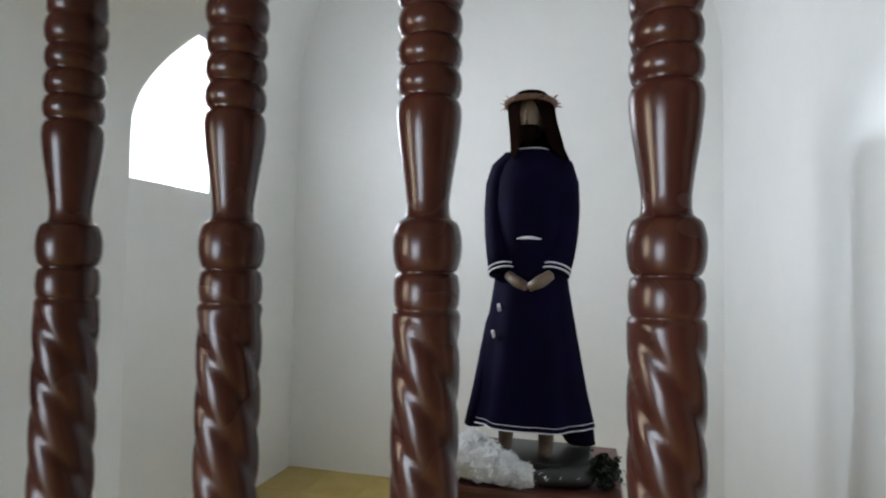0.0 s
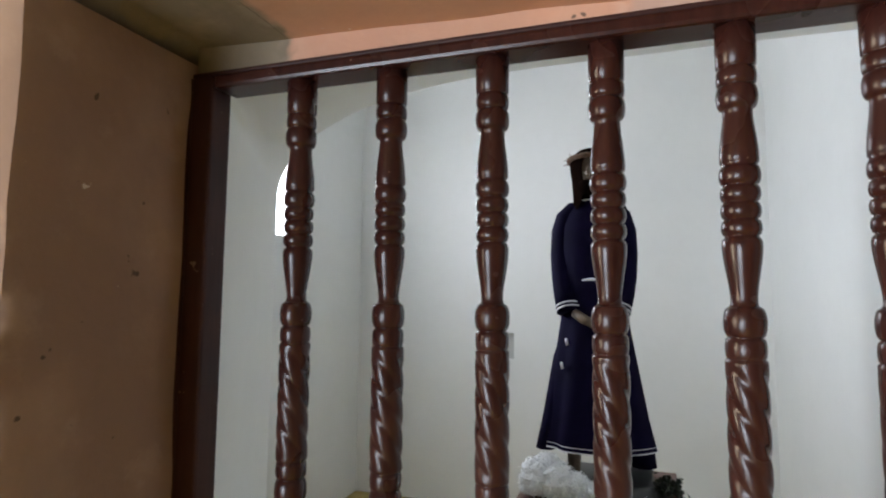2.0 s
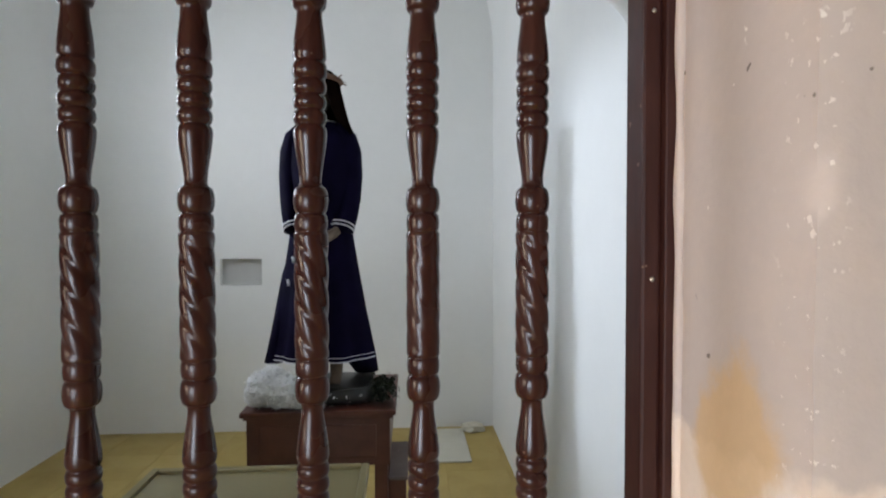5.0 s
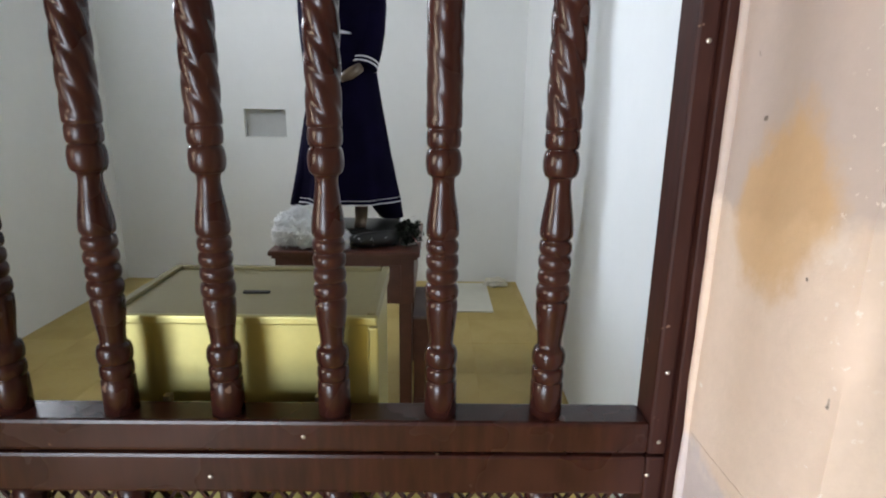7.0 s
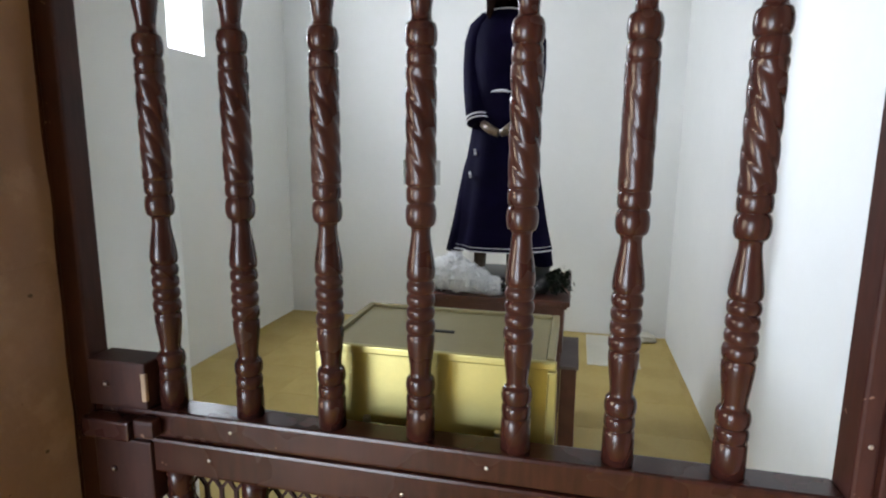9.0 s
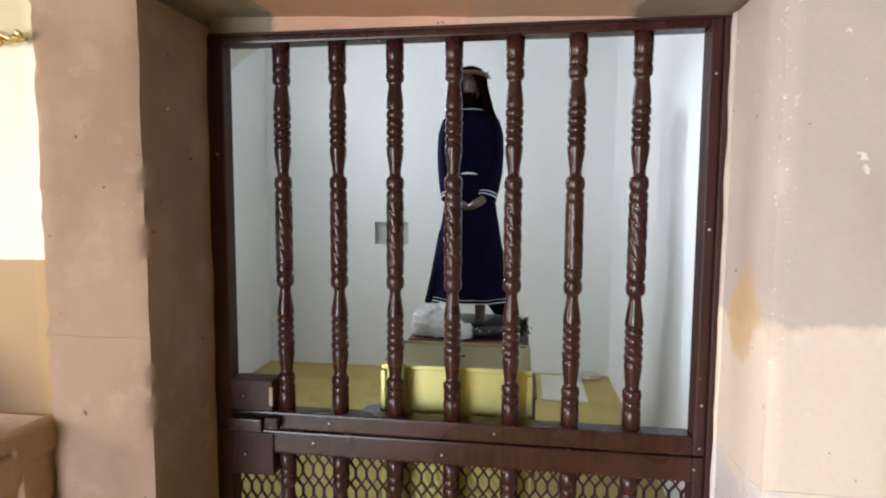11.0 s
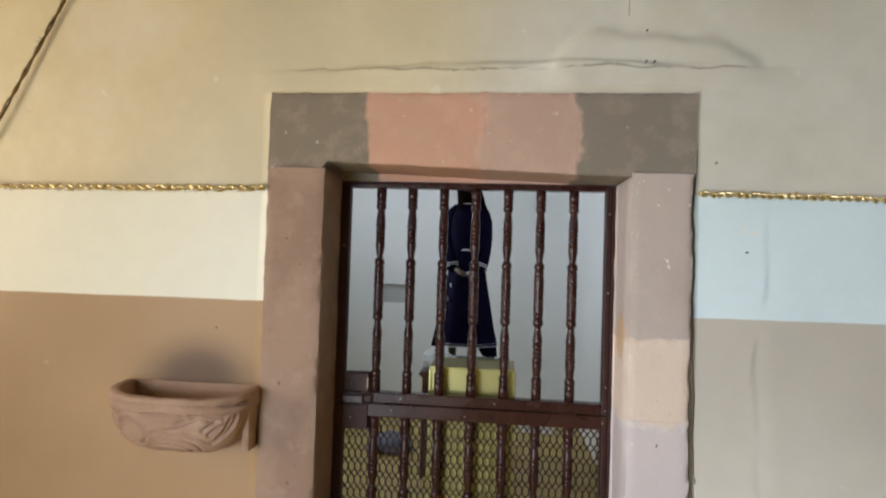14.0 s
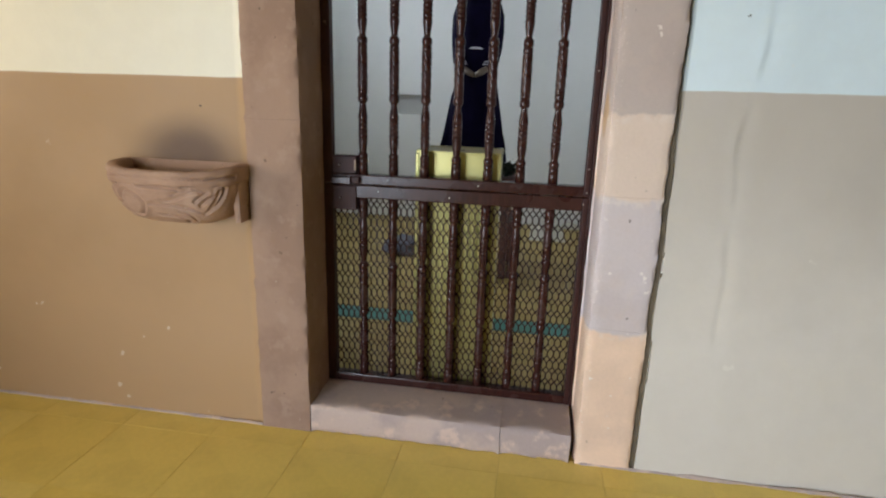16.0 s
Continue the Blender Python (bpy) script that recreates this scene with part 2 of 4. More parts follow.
BRASS_TOP = plain("dull_gold_lid_sheet", lin(144, 136, 94), lin(156, 147, 103), 6, 0.42, 0.15, 0.06)
DARK_SLOT = plain("dark_slot", (0.01, 0.009, 0.006), (0.02, 0.018, 0.012), 10, 0.7)
STEEL = plain("worn_steel", (0.5, 0.48, 0.43), (0.65, 0.62, 0.55), 30, 0.35, 0.9)
TABLE_WOOD = plain("red_brown_table_wood", (0.07, 0.022, 0.014), (0.12, 0.04, 0.025), 14, 0.35)
DUSTY = plain("dusty_dark_wood", lin(92, 80, 76), lin(112, 100, 96), 9, 0.7)
# darker copy of the gold tinsel: the backlit look is in the colour
TINSEL_SHADED = plain("shaded_tinsel", (0.16, 0.10, 0.04), (0.34, 0.23, 0.09), 14, 0.4, 0.8, 0.1)
GOLD = plain("gold_tinsel", (0.72, 0.56, 0.27), (0.9, 0.77, 0.48), 40, 0.26, 0.9, 0.1)
ROBE = cloth_material("dark_violet_velvet", (0.0028, 0.0019, 0.011), (0.005, 0.0033, 0.019), 0.8, 0.0)
ROBE.node_tree.nodes["Principled BSDF"].inputs["Specular IOR Level"].default_value = 0.05
TRIM = cloth_material("silver_braid", (0.62, 0.62, 0.66), (0.75, 0.75, 0.78), 0.5)
HAIR = cloth_material("dark_brown_hair", (0.004, 0.0022, 0.0017), (0.008, 0.0042, 0.003), 1.0, 0.0)
HAIR.node_tree.nodes["Principled BSDF"].inputs["Specular IOR Level"].default_value = 0.0
SKIN = plain("painted_flesh_plaster", lin(102, 86, 70), lin(117, 98, 80), 18, 0.4)
THORN = plain("straw_brown_thorn", lin(104, 74, 54), lin(124, 90, 68), 30, 0.6)
FLUFF = plain("white_tulle", (0.93, 0.94, 0.94), (0.97, 0.97, 0.97), 30, 0.55)
FLUFF.node_tree.nodes["Principled BSDF"].inputs["Subsurface Weight"].default_value = 0.5
FLUFF.node_tree.nodes["Principled BSDF"].inputs["Subsurface Radius"].default_value = (0.02, 0.02, 0.02)
def let_light_through(m, share):
    tree = m.node_tree
    mixer, thin = tree.nodes.new("ShaderNodeMixShader"), tree.nodes.new("ShaderNodeBsdfTranslucent")
    thin.inputs["Color"].default_value = (0.95, 0.96, 0.97, 1)
    mixer.inputs[0].default_value = share
    tree.links.new(tree.nodes["Principled BSDF"].outputs[0], mixer.inputs[1])
    tree.links.new(thin.outputs[0], mixer.inputs[2])
    tree.links.new(mixer.outputs[0], tree.nodes["Material Output"].inputs["Surface"])


let_light_through(FLUFF, 0.3)
BLACK = plain("black_foil", (0.008, 0.008, 0.008), (0.02, 0.02, 0.019), 20, 0.4)
LEAF = plain("dark_green_leaf", (0.008, 0.014, 0.008), (0.02, 0.03, 0.014), 30, 0.5)
RED = plain("red_ribbon", (0.25, 0.012, 0.016), (0.36, 0.02, 0.025), 30, 0.45)
PANEL = plain("grey_niche_plaster", lin(186, 186, 182), lin(194, 194, 190), 6, 0.8)
PAPER = plain("pale_board", lin(206, 202, 184), lin(216, 212, 196), 5, 0.7)
BLUEGREY = cloth_material("blue_grey_cloth", lin(92, 96, 112), lin(112, 116, 130), 0.85)


# ---- mesh helpers ----
def part(name, bm, material, parent=None, label="", smooth=False, sharp=0):
    me = bpy.data.meshes.new(name)
    bm.to_mesh(me)
    bm.free()
    for m in material if isinstance(material, (list, tuple)) else [material]:
        me.materials.append(m)
    if smooth:
        for p in me.polygons:
            p.use_smooth = True
    if sharp:
        me.set_sharp_from_angle(angle=radians(sharp))
    ob = new(name, me)
    if parent:
        ob.parent = parent
    if label:
        ob["label"] = label
    return ob


def thing(name, label, category, group="", at=(0, 0, 0), kind=""):
    ob = new(name)
    ob.location = at
    ob.empty_display_size = 0.1
    return tagged(ob, label, category, group, kind)


def box(x0, x1, y0, y1, z0, z1, bevel=0.003, bm=None, segments=2):
    own = bmesh.new()
    bmesh.ops.create_cube(own, size=1.0)
    for v in own.verts:
        v.co = Vector(((x0 + x1) / 2 + v.co.x * (x1 - x0), (y0 + y1) / 2 + v.co.y * (y1 - y0), (z0 + z1) / 2 + v.co.z * (z1 - z0)))
    if bevel:
        bmesh.ops.bevel(own, geom=own.edges[:], offset=bevel, segments=segments, affect="EDGES", profile=0.6)
    if bm is None:
        return own
    merge(bm, own)
    return bm


def merge(bm, other):
    me = bpy.data.meshes.new("scratch")
    other.to_mesh(me)
    other.free()
    bm.from_mesh(me)
    bpy.data.meshes.remove(me)


def grid(bm, rows):
    """Faces between rows of points of equal length."""
    verts = [[bm.verts.new(p) for p in row] for row in rows]
    for a, b in zip(verts, verts[1:]):
        for i in range(len(a) - 1):
            bm.faces.new((a[i], a[i + 1], b[i + 1], b[i]))
    return verts


def rough_block(x0, x1, y0, y1, z0, z1, step=0.022, amp=0.0025, chip=0.007, seed=0.0, flush=()):
    """A hand-cut block with uneven faces and worn edges."""
    bm = bmesh.new()
    lo, hi = (x0, y0, z0), (x1, y1, z1)
    cuts = [np.linspace(lo[i], hi[i], max(2, int((hi[i] - lo[i]) / step) + 2)) for i in range(3)]
    made = {}

    def vert(p):
        key = tuple(round(c, 5) for c in p)
        if key not in made:
            v = Vector(p)
            near = [i for i in range(3) if abs(p[i] - lo[i]) < 1e-5 or abs(p[i] - hi[i]) < 1e-5]
            n1 = noise.noise_vector(v * 9 + Vector((seed, 0, 0)))
            n2 = noise.noise(v * 26 + Vector((0, seed, 0)))
            if len(near) > 1:
                for i in near:
                    if any(j in flush for j in near):
                        break
                    mid = (lo[i] + hi[i]) / 2
                    v[i] += math.copysign(chip * (0.55 + 0.5 * n2), mid - v[i])
            made[key] = bm.verts.new(v + n1 * amp)
        return made[key]

    for ax in range(3):
        u, w = [i for i in range(3) if i != ax]
        for val, flip in ((lo[ax], 1), (hi[ax], 0)):
            for a0, a1 in zip(cuts[u], cuts[u][1:]):
                for b0, b1 in zip(cuts[w], cuts[w][1:]):
                    quad = []
                    for a, b in ((a0, b0), (a1, b0), (a1, b1), (a0, b1)):
                        p = [0.0, 0.0, 0.0]
                        p[ax], p[u], p[w] = val, a, b
                        quad.append(vert(p))
                    bm.faces.new(quad)
    bmesh.ops.recalc_face_normals(bm, faces=bm.faces[:])
    return bm


def lathe(profile, segments=24, twist=None):
    """Turned body round z from (z, radius) pairs; twist(z, angle) gives a factor of the radius."""
    bm = bmesh.new()
    rings = []
    for z, r in profile:
        ring = []
        for i in range(segments):
            a = 2 * math.pi * i / segments
            f = twist(z, a) if twist else 1.0
            ring.append(bm.verts.new((r * f * math.cos(a), r * f * math.sin(a), z)))
        rings.append(ring)
    for a, b in zip(rings, rings[1:]):
        for i in range(segments):
            j = (i + 1) % segments
            bm.faces.new((a[i], a[j], b[j], b[i]))
    bm.faces.new(rings[0][::-1])
    bm.faces.new(rings[-1])
    return bm


def tube(bm, points, radius, sides=6):
    """A tube along points."""
    rings = []
    pts = [Vector(p) for p in points]
    s = None
    for i, p in enumerate(pts):
        d = (pts[min(i + 1, len(pts) - 1)] - pts[max(i - 1, 0)]).normalized()
        if s is None:
            s = d.cross(Vector((0, 0, 1)) if abs(d.z) < 0.9 else Vector((0, 1, 0)))
        s = (s - d * s.dot(d)).normalized()
        u = s.cross(d)
        r = radius[i] if isinstance(radius, (list, tuple)) else radius
        rings.append([bm.verts.new(p + (s * math.cos(2 * math.pi * k / sides) + u * math.sin(2 * math.pi * k / sides)) * r) for k in range(sides)])
    for a, b in zip(rings, rings[1:]):
        for k in range(sides):
            j = (k + 1) % sides
            bm.faces.new((a[k], b[k], b[j], a[j]))
    bm.faces.new(rings[0])
    bm.faces.new(rings[-1][::-1])
    return bm


# ---- hall: wall with the doorway ----
SUR_L, SUR_R, SUR_TOP = -0.806, 0.806, 2.333
FACE = -0.25


def crack_width(z):
    return 0.014 if z < 1.2 else max(0.0, 0.014 - 0.04 * (z - 1.2))


def jag(z):
    return 0.010 * noise.noise(Vector((3.1, 0, z * 5))) + 0.004 * noise.noise(Vector((7.7, 0, z * 23)))


def plaster(x, z):
    """How far the plaster swells out of its plane."""
    p = Vector((x * 0.9, 0, z * 0.9))
    d = 0.016 * noise.noise(p) + 0.006 * noise.noise(p * 3.3) + 0.0012 * noise.noise(p * 14)
    line = 2.425 + 0.012 * math.sin(x * 5) + 0.006 * noise.noise(Vector((x * 9, 1, 0)))
    d += 0.006 * math.exp(-((z - line) / 0.011) ** 2) * math.exp(-((x - 0.15) / 0.6) ** 4)
    wrinkle = 2.43 + 0.02 * math.sin(x * 3 + 1) + 0.008 * noise.noise(Vector((x * 8, 3, 0)))
    d += 0.013 * math.tanh((wrinkle - z) / 0.005) * math.exp(-((z - wrinkle) / 0.07) ** 2) * math.exp(-((x - 0.1) / 0.75) ** 4) * (0.7 + 0.9 * noise.noise(Vector((x * 4, 9, 0))))
    r = math.hypot((x - 0.6) / 0.36, (z - 2.42) / 0.13) + 0.35 * noise.noise(Vector((x * 6, 1, z * 6)))
    d += 0.026 * 0.5 * (1 - math.tanh((r - 1) / (0.12 if z > 2.42 else 0.4))) * (1 if z > 2.35 else 0.6)
    d += 0.004 * noise.noise(Vector((x * 2.2, 5, z * 2.2)))
    bend = 1.04 + 0.02 * math.sin(z * 4) + 0.035 * noise.noise(Vector((0, 2, z * 4)))
    broken = max(0.0, 0.35 + 1.2 * noise.noise(Vector((4, 4, z * 7))))
    d -= 0.0034 * math.tanh((x - bend) / 0.006) * math.exp(-((x - bend) / 0.03) ** 2) * math.exp(-((z - 1.25) / 0.75) ** 4) * broken
    d += 0.0015 * math.exp(-((x - bend - 0.06) / 0.05) ** 2) * math.exp(-((z - 0.9) / 0.8) ** 4)
    return d


def doorway_wall():
    xs = list(np.arange(-4.2, SUR_L - 0.01, 0.03)) + [SUR_L + 0.003]
    mid = list(np.linspace(SUR_L + 0.003, SUR_R, 200))[1:-1]
    xr = [SUR_R] + list(np.arange(SUR_R + 0.016, 1.5, 0.008)) + list(np.arange(1.5, 4.22, 0.03))
    zs = list(np.arange(0, SUR_TOP - 0.01, 0.02)) + [SUR_TOP - 0.003] + list(np.arange(SUR_TOP + 0.012, 2.7, 0.008)) + list(np.arange(2.7, 3.82, 0.03))
    allx = xs + mid + xr
    verts, faces, index = [], [], {}

    def put(i, j, back=False):
        key = (i, j, back)
        if key not in index:
            x, z = allx[i], zs[j]
            if i == len(xs) + len(mid) and z <= SUR_TOP + 0.003:
                x += crack_width(z) + jag(z)
            index[key] = len(verts)
            verts.append((x, FACE + 0.12 if back else FACE - plaster(x, z), z))
        return index[key]

    left, right = len(xs) - 1, len(xs) + len(mid)
    top = zs.index(SUR_TOP - 0.003)
    for i in range(len(allx) - 1):
        for j in range(len(zs) - 1):
            if left <= i < right and j < top:
                continue
            faces.append((put(i, j), put(i + 1, j), put(i + 1, j + 1), put(i, j + 1)))
    for j in range(top):
        faces.append((put(left, j), put(left, j + 1), put(left, j + 1, True), put(left, j, True)))
        faces.append((put(right, j, True), put(right, j + 1, True), put(right, j + 1), put(right, j)))
    for i in range(left, right):
        faces.append((put(i, top, True), put(i + 1, top, True), put(i + 1, top), put(i, top)))
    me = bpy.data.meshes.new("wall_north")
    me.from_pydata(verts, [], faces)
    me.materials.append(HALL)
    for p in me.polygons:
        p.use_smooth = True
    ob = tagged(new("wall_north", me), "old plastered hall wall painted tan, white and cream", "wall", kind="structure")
    # rubble core behind the plaster, so that the wall is solid
    bm = box(-4.2, SUR_L - 0.02, FACE + 0.12, FACE + 0.2, 0, 3.8, 0)
    box(SUR_R + 0.04, 4.2, FACE + 0.12, FACE + 0.2, 0, 3.8, 0, bm)
    box(SUR_L - 0.02, SUR_R + 0.04, FACE + 0.12, FACE + 0.2, SUR_TOP + 0.01, 3.8, 0, bm)
    box(SUR_R - 0.03, SUR_R + 0.045, FACE + 0.012, FACE + 0.118, 0, SUR_TOP, 0, bm)
    part("core", bm, MORTAR, ob)


doorway_wall()


def plain_wall(name, label, *boxes, material=HALL):
    bm = bmesh.new()
    for b in boxes:
        box(*b, 0, bm)
    return tagged(part(name, bm, material), label, "wall", kind="structure")


plain_wall("wall_west", "plain painted hall wall", (-4.32, -4.2, -5.0, -2.8, 0, 3.8), (-4.32, -4.2, -1.4, FACE, 0, 3.8), (-4.32, -4.2, -2.8, -1.4, 0, 0.9), (-4.32, -4.2, -2.8, -1.4, 2.7, 3.8))
# the east wall is out of view; its dark colour holds back bounce
plain_wall("wall_east", "unseen hall wall coloured dark to cut bounced light", (4.2, 4.32, -5.0, FACE, 0, 3.8), material=MORTAR)
plain_wall("wall_south", "plain painted hall wall with a wide opening", (-4.3, -3.15, -5.12, -5.0, 0, 3.8), (-0.95, 4.3, -5.12, -5.0, 0, 3.8), (-3.15, -0.95, -5.12, -5.0, 2.1, 3.8))
tagged(part("ceiling_hall", box(-4.3, 4.3, -5.12, FACE + 0.2, 3.8, 3.92, 0), LIME), "plain white hall ceiling", "ceiling", kind="structure")


# ---- stone surround ----
def surround():
    top = thing("stone_surround", "patchy pink and grey cut-stone door surround", "door surround", kind="structure")
    y0, y1 = -0.256, 0.03
    seed = 1.0
    for z0, z1 in ((0.0, 0.69), (0.6905, 1.36), (1.3605, 2.033)):
        part("stone", rough_block(SUR_L, -0.574, y0 - 0.01, y1, z0, z1, seed=seed, flush=(2,)), STONE_L, top, smooth=True, sharp=60)
    for z0, z1 in ((0.0, 0.612), (0.6125, 1.132), (1.1325, 2.033)):
        bm = rough_block(0.574, SUR_R, y0, y1, z0, z1, seed=seed, flush=(2,))
        for v in bm.verts:
            if v.co.x > 0.79:
                v.co.x += jag(v.co.z) - 0.004
            if v.co.x < 0.6 and v.co.y < -0.22:
                v.co.x += 0.006
        part("stone", bm, STONE_R, top, smooth=True, sharp=60)
    for x0, x1 in ((SUR_L, -0.42), (-0.4195, 0.0345), (0.035, 0.38), (0.3805, SUR_R)):
        bm = rough_block(x0, x1, y0 - 0.001, y1, 2.0335, SUR_TOP, seed=seed, flush=(0,))
        # the soffit is worn higher at one end
        for v in bm.verts:
            if v.co.z < 2.06 and abs(v.co.x) < 0.59:
                v.co.z += -0.038 * v.co.x + 0.004
        part("stone", bm, STONE_TOP, top, smooth=True, sharp=60)


surround()
tagged(part("soffit_filling", rough_block(-0.572, 0.572, -0.018, 0.03, 2.0195, 2.075, 0.03, 0.001, 0.001, 5), STONE_TOP), "stone filling over the gate head", "door surround", kind="structure")
step_top = thing("door_step", "worn pinkish stone step under the gate", "step", kind="structure")
part("stone", rough_block(-0.573, 0.2636, -0.262, 0.07, 0.0, 0.132, 0.025, 0.004, 0.009, 41, (0,)), STONE_STEP, step_top, smooth=True, sharp=60)
part("stone", rough_block(0.264, 0.556, -0.258, 0.07, 0.0, 0.131, 0.025, 0.004, 0.009, 57, (0,)), STONE_STEP, step_top, smooth=True, sharp=60)

# ---- chapel behind the gate ----
RX0, RX1, RY0, RY1, SPRING = -2.166, 0.908, 0.853, 3.679, 3.024
Z_IN = 0.13
CX, RAD = (RX0 + RX1) / 2, (RX1 - RX0) / 2


def arch_profile(n=48):
    """The inner arch at the chapel side, from foot to foot: (x, z)."""
    x0, x1, zs, zc = -1.040, 0.9055, 2.0136, 2.335
    pts = [(x0, z) for z in np.linspace(0, zs, 8)]
    c, h = (x0 + x1) / 2, (x1 - x0) / 2
    for a in np.linspace(math.pi, 0, n)[1:-1]:
        u = math.cos(a)
        pts.append((c + h * u, zs + (zc - zs) * math.sqrt(max(0.0, 1 - abs(u) ** (9.0 if u > 0 else 2.8)))))
    return pts + [(x1, z) for z in np.linspace(zs, 0, 8)]


def gate_profile(n=48):
    x0, x1, zt = -0.574, 0.574, 2.034
    pts = [(x0, z) for z in np.linspace(0, zt - 0.02, 8)]
    for x in np.linspace(x0, x1, n)[1:-1]:
        pts.append((x, zt))
    return pts + [(x1, z) for z in np.linspace(zt - 0.02, 0, 8)]


def embrasure():
    a, b = gate_profile(), arch_profile()
    rows = []
    for f in np.linspace(0, 1, 9):
        rows.append([(p[0] + (q[0] - p[0]) * f, 0.031 + (RY0 - 0.031) * f, p[1] + (q[1] - p[1]) * f) for p, q in zip(a, b)])
    bm = bmesh.new()
    grid(bm, rows)
    tagged(part("wall_embrasure", bm, LIME, smooth=True), "white limewashed splayed and arched door recess", "wall", kind="structure")
    # chapel face of the door wall, round the arch
    bm = bmesh.new()
    inner = [(x, RY0, z) for x, z in b]
    outer = []
    for x, z in b:
        if z < 2.009:
            outer.append((RX0 - 0.05 if x < 0 else RX1 + 0.05, RY0, z))
        else:
            d = Vector((x - CX, z - 1.0)).normalized()
            outer.append((CX + d.x * 4.5, RY0, 1.0 + d.y * 4.5))
    grid(bm, [inner, outer])
    tagged(part("wall_chapel_south", bm, LIME), "white limewashed chapel wall round the arch", "wall", kind="structure")


embrasure()


def chapel():
    nx0, nx1, nz0, nz1 = -1.161, -0.854, 1.243, 1.444
    # north wall with its small square niche
    bm = bmesh.new()
    for b in ((RX0, nx0, RY1, RY1 + 0.3, 0, 5.0), (nx1, RX1, RY1, RY1 + 0.3, 0, 5.0), (nx0, nx1, RY1, RY1 + 0.3, 0, nz0), (nx0, nx1, RY1, RY1 + 0.3, nz1, 5.0), (nx0, nx1, RY1 + 0.07, RY1 + 0.3, nz0, nz1)):
        box(*b, 0, bm)
    north = tagged(part("wall_chapel_north", bm, LIME), "white limewashed wall with a small square niche", "wall", kind="structure")
    part("niche_back", box(nx0 + 0.001, nx1 - 0.001, RY1 + 0.045, RY1 + 0.069, nz0 + 0.001, nz1 - 0.001, 0.001), PANEL, north, "grey niche back")
    # west wall with the deep window opening
    wy0, wy1, wz0, wz1 = 1.739, 2.631, 2.105, 3.346
    bm = bmesh.new()
    x0, x1 = RX0 - 0.28, RX0
    for b in ((x0, x1, RY0, wy0, 0, 3.7), (x0, x1, wy1, RY1 + 0.3, 0, 3.7), (x0, x1, wy0, wy1, 0, wz0), (x0, x1, wy0, wy1, wz1, 3.7)):
        box(*b, 0, bm)
    tagged(part("wall_chapel_west", bm, LIME), "white limewashed wall with a bright deep window", "wall", kind="structure")
    tagged(part("wall_chapel_east", box(RX1, RX1 + 0.3, RY0 - 0.02, RY1 + 0.3, 0, 3.6, 0), LIME), "plain white limewashed chapel wall", "wall", kind="structure")
    # barrel vault
    bm = bmesh.new()
    rows = []
    for y in np.linspace(RY0, RY1 + 0.02, 8):
        rows.append([(CX + RAD * math.cos(a), y, SPRING + RAD * math.sin(a)) for a in np.linspace(math.pi, 0, 40)])
    grid(bm, rows)
    rows = [[(x + (x - CX) * 0.08, y, z + 0.12) for x, y, z in row] for row in rows]
    grid(bm, rows)
    tagged(part("ceiling_vault", bm, LIME, smooth=True), "white limewashed barrel vault", "ceiling", kind="structure")


chapel()


def sky_backdrop():
    k = Nodes("overcast_sky_glow")
    emit = k.n("ShaderNodeEmission", Color=(0.93, 0.97, 1.0, 1), Strength=3.0)
    k.t.links.new(emit.outputs[0], k.t.nodes["Material Output"].inputs["Surface"])
    bm = bmesh.new()
    grid(bm, [[(-8.0, -6, 0), (-8.0, 18, 0)], [(-8.0, -6, 12), (-8.0, 18, 12)]])
    tagged(part("backdrop", bm, k.m), "plain white overcast sky outside the window", "sky", kind="structure")


sky_backdrop()


# ---- floors ----
def floors():
    base = tagged(part("floor_hall", box(-4.3, 4.3, -5.1, 0.04, -0.1, -0.002, 0), GROUT), "yellow cement tile floor of the hall", "floor", kind="structure")
    inner = tagged(part("floor_chapel", box(-2.6, 1.2, 0.0705, 3.95, -0.1, Z_IN - 0.002, 0), GROUT), "ochre tile floor with a teal band", "floor", kind="structure")
    return base, inner


FLOOR_HALL, FLOOR_IN = floors()

# ---- things ----
# ---- the gate ----
BAL_X = [0.135 * (i - 3) for i in range(7)]
Z_MID, HALF = 1.5615, 0.433


def baluster_profile():
    def bead(c, h, r, g=0.0162, n=7):
        return [(c + h * math.sin(a), g + (r - g) * math.cos(a)) for a in np.linspace(-math.pi / 2, math.pi / 2, n)]

    up = [(s, 0.0204) for s in np.arange(0.0, 0.0721, 0.003)]
    up += [(0.0745, 0.0196)] + bead(0.0860, 0.0102, 0.0199, 0.0178, 9) + bead(0.1128, 0.0152, 0.0208, 0.0160, 13)
    up += [(0.1300, 0.0138), (0.1335, 0.0130), (0.140, 0.0130), (0.150, 0.0142), (0.162, 0.0161), (0.174, 0.0180), (0.184, 0.0192), (0.190, 0.0197), (0.195, 0.0196), (0.1985, 0.0186), (0.2005, 0.0168)]
    for c in (0.2105, 0.2285, 0.2465):
        up += bead(c, 0.0086, 0.0198, 0.0160, 6)
    up += bead(0.266, 0.010, 0.0205, 0.0165, 7)
    up += [(0.2795, 0.0192), (0.286, 0.0194), (0.296, 0.0187), (0.308, 0.0174), (0.320, 0.0158), (0.330, 0.0149), (0.336, 0.0148)]
    up += bead(0.3505, 0.0125, 0.0208, 0.0166, 9) + bead(0.3725, 0.0088, 0.0202, 0.0180, 7)
    up += [(0.3825, 0.0186), (0.3845, 0.0200), (0.400, 0.0203), (HALF, 0.0204)]
    return [(-s, r) for s, r in up[:0:-1]] + up


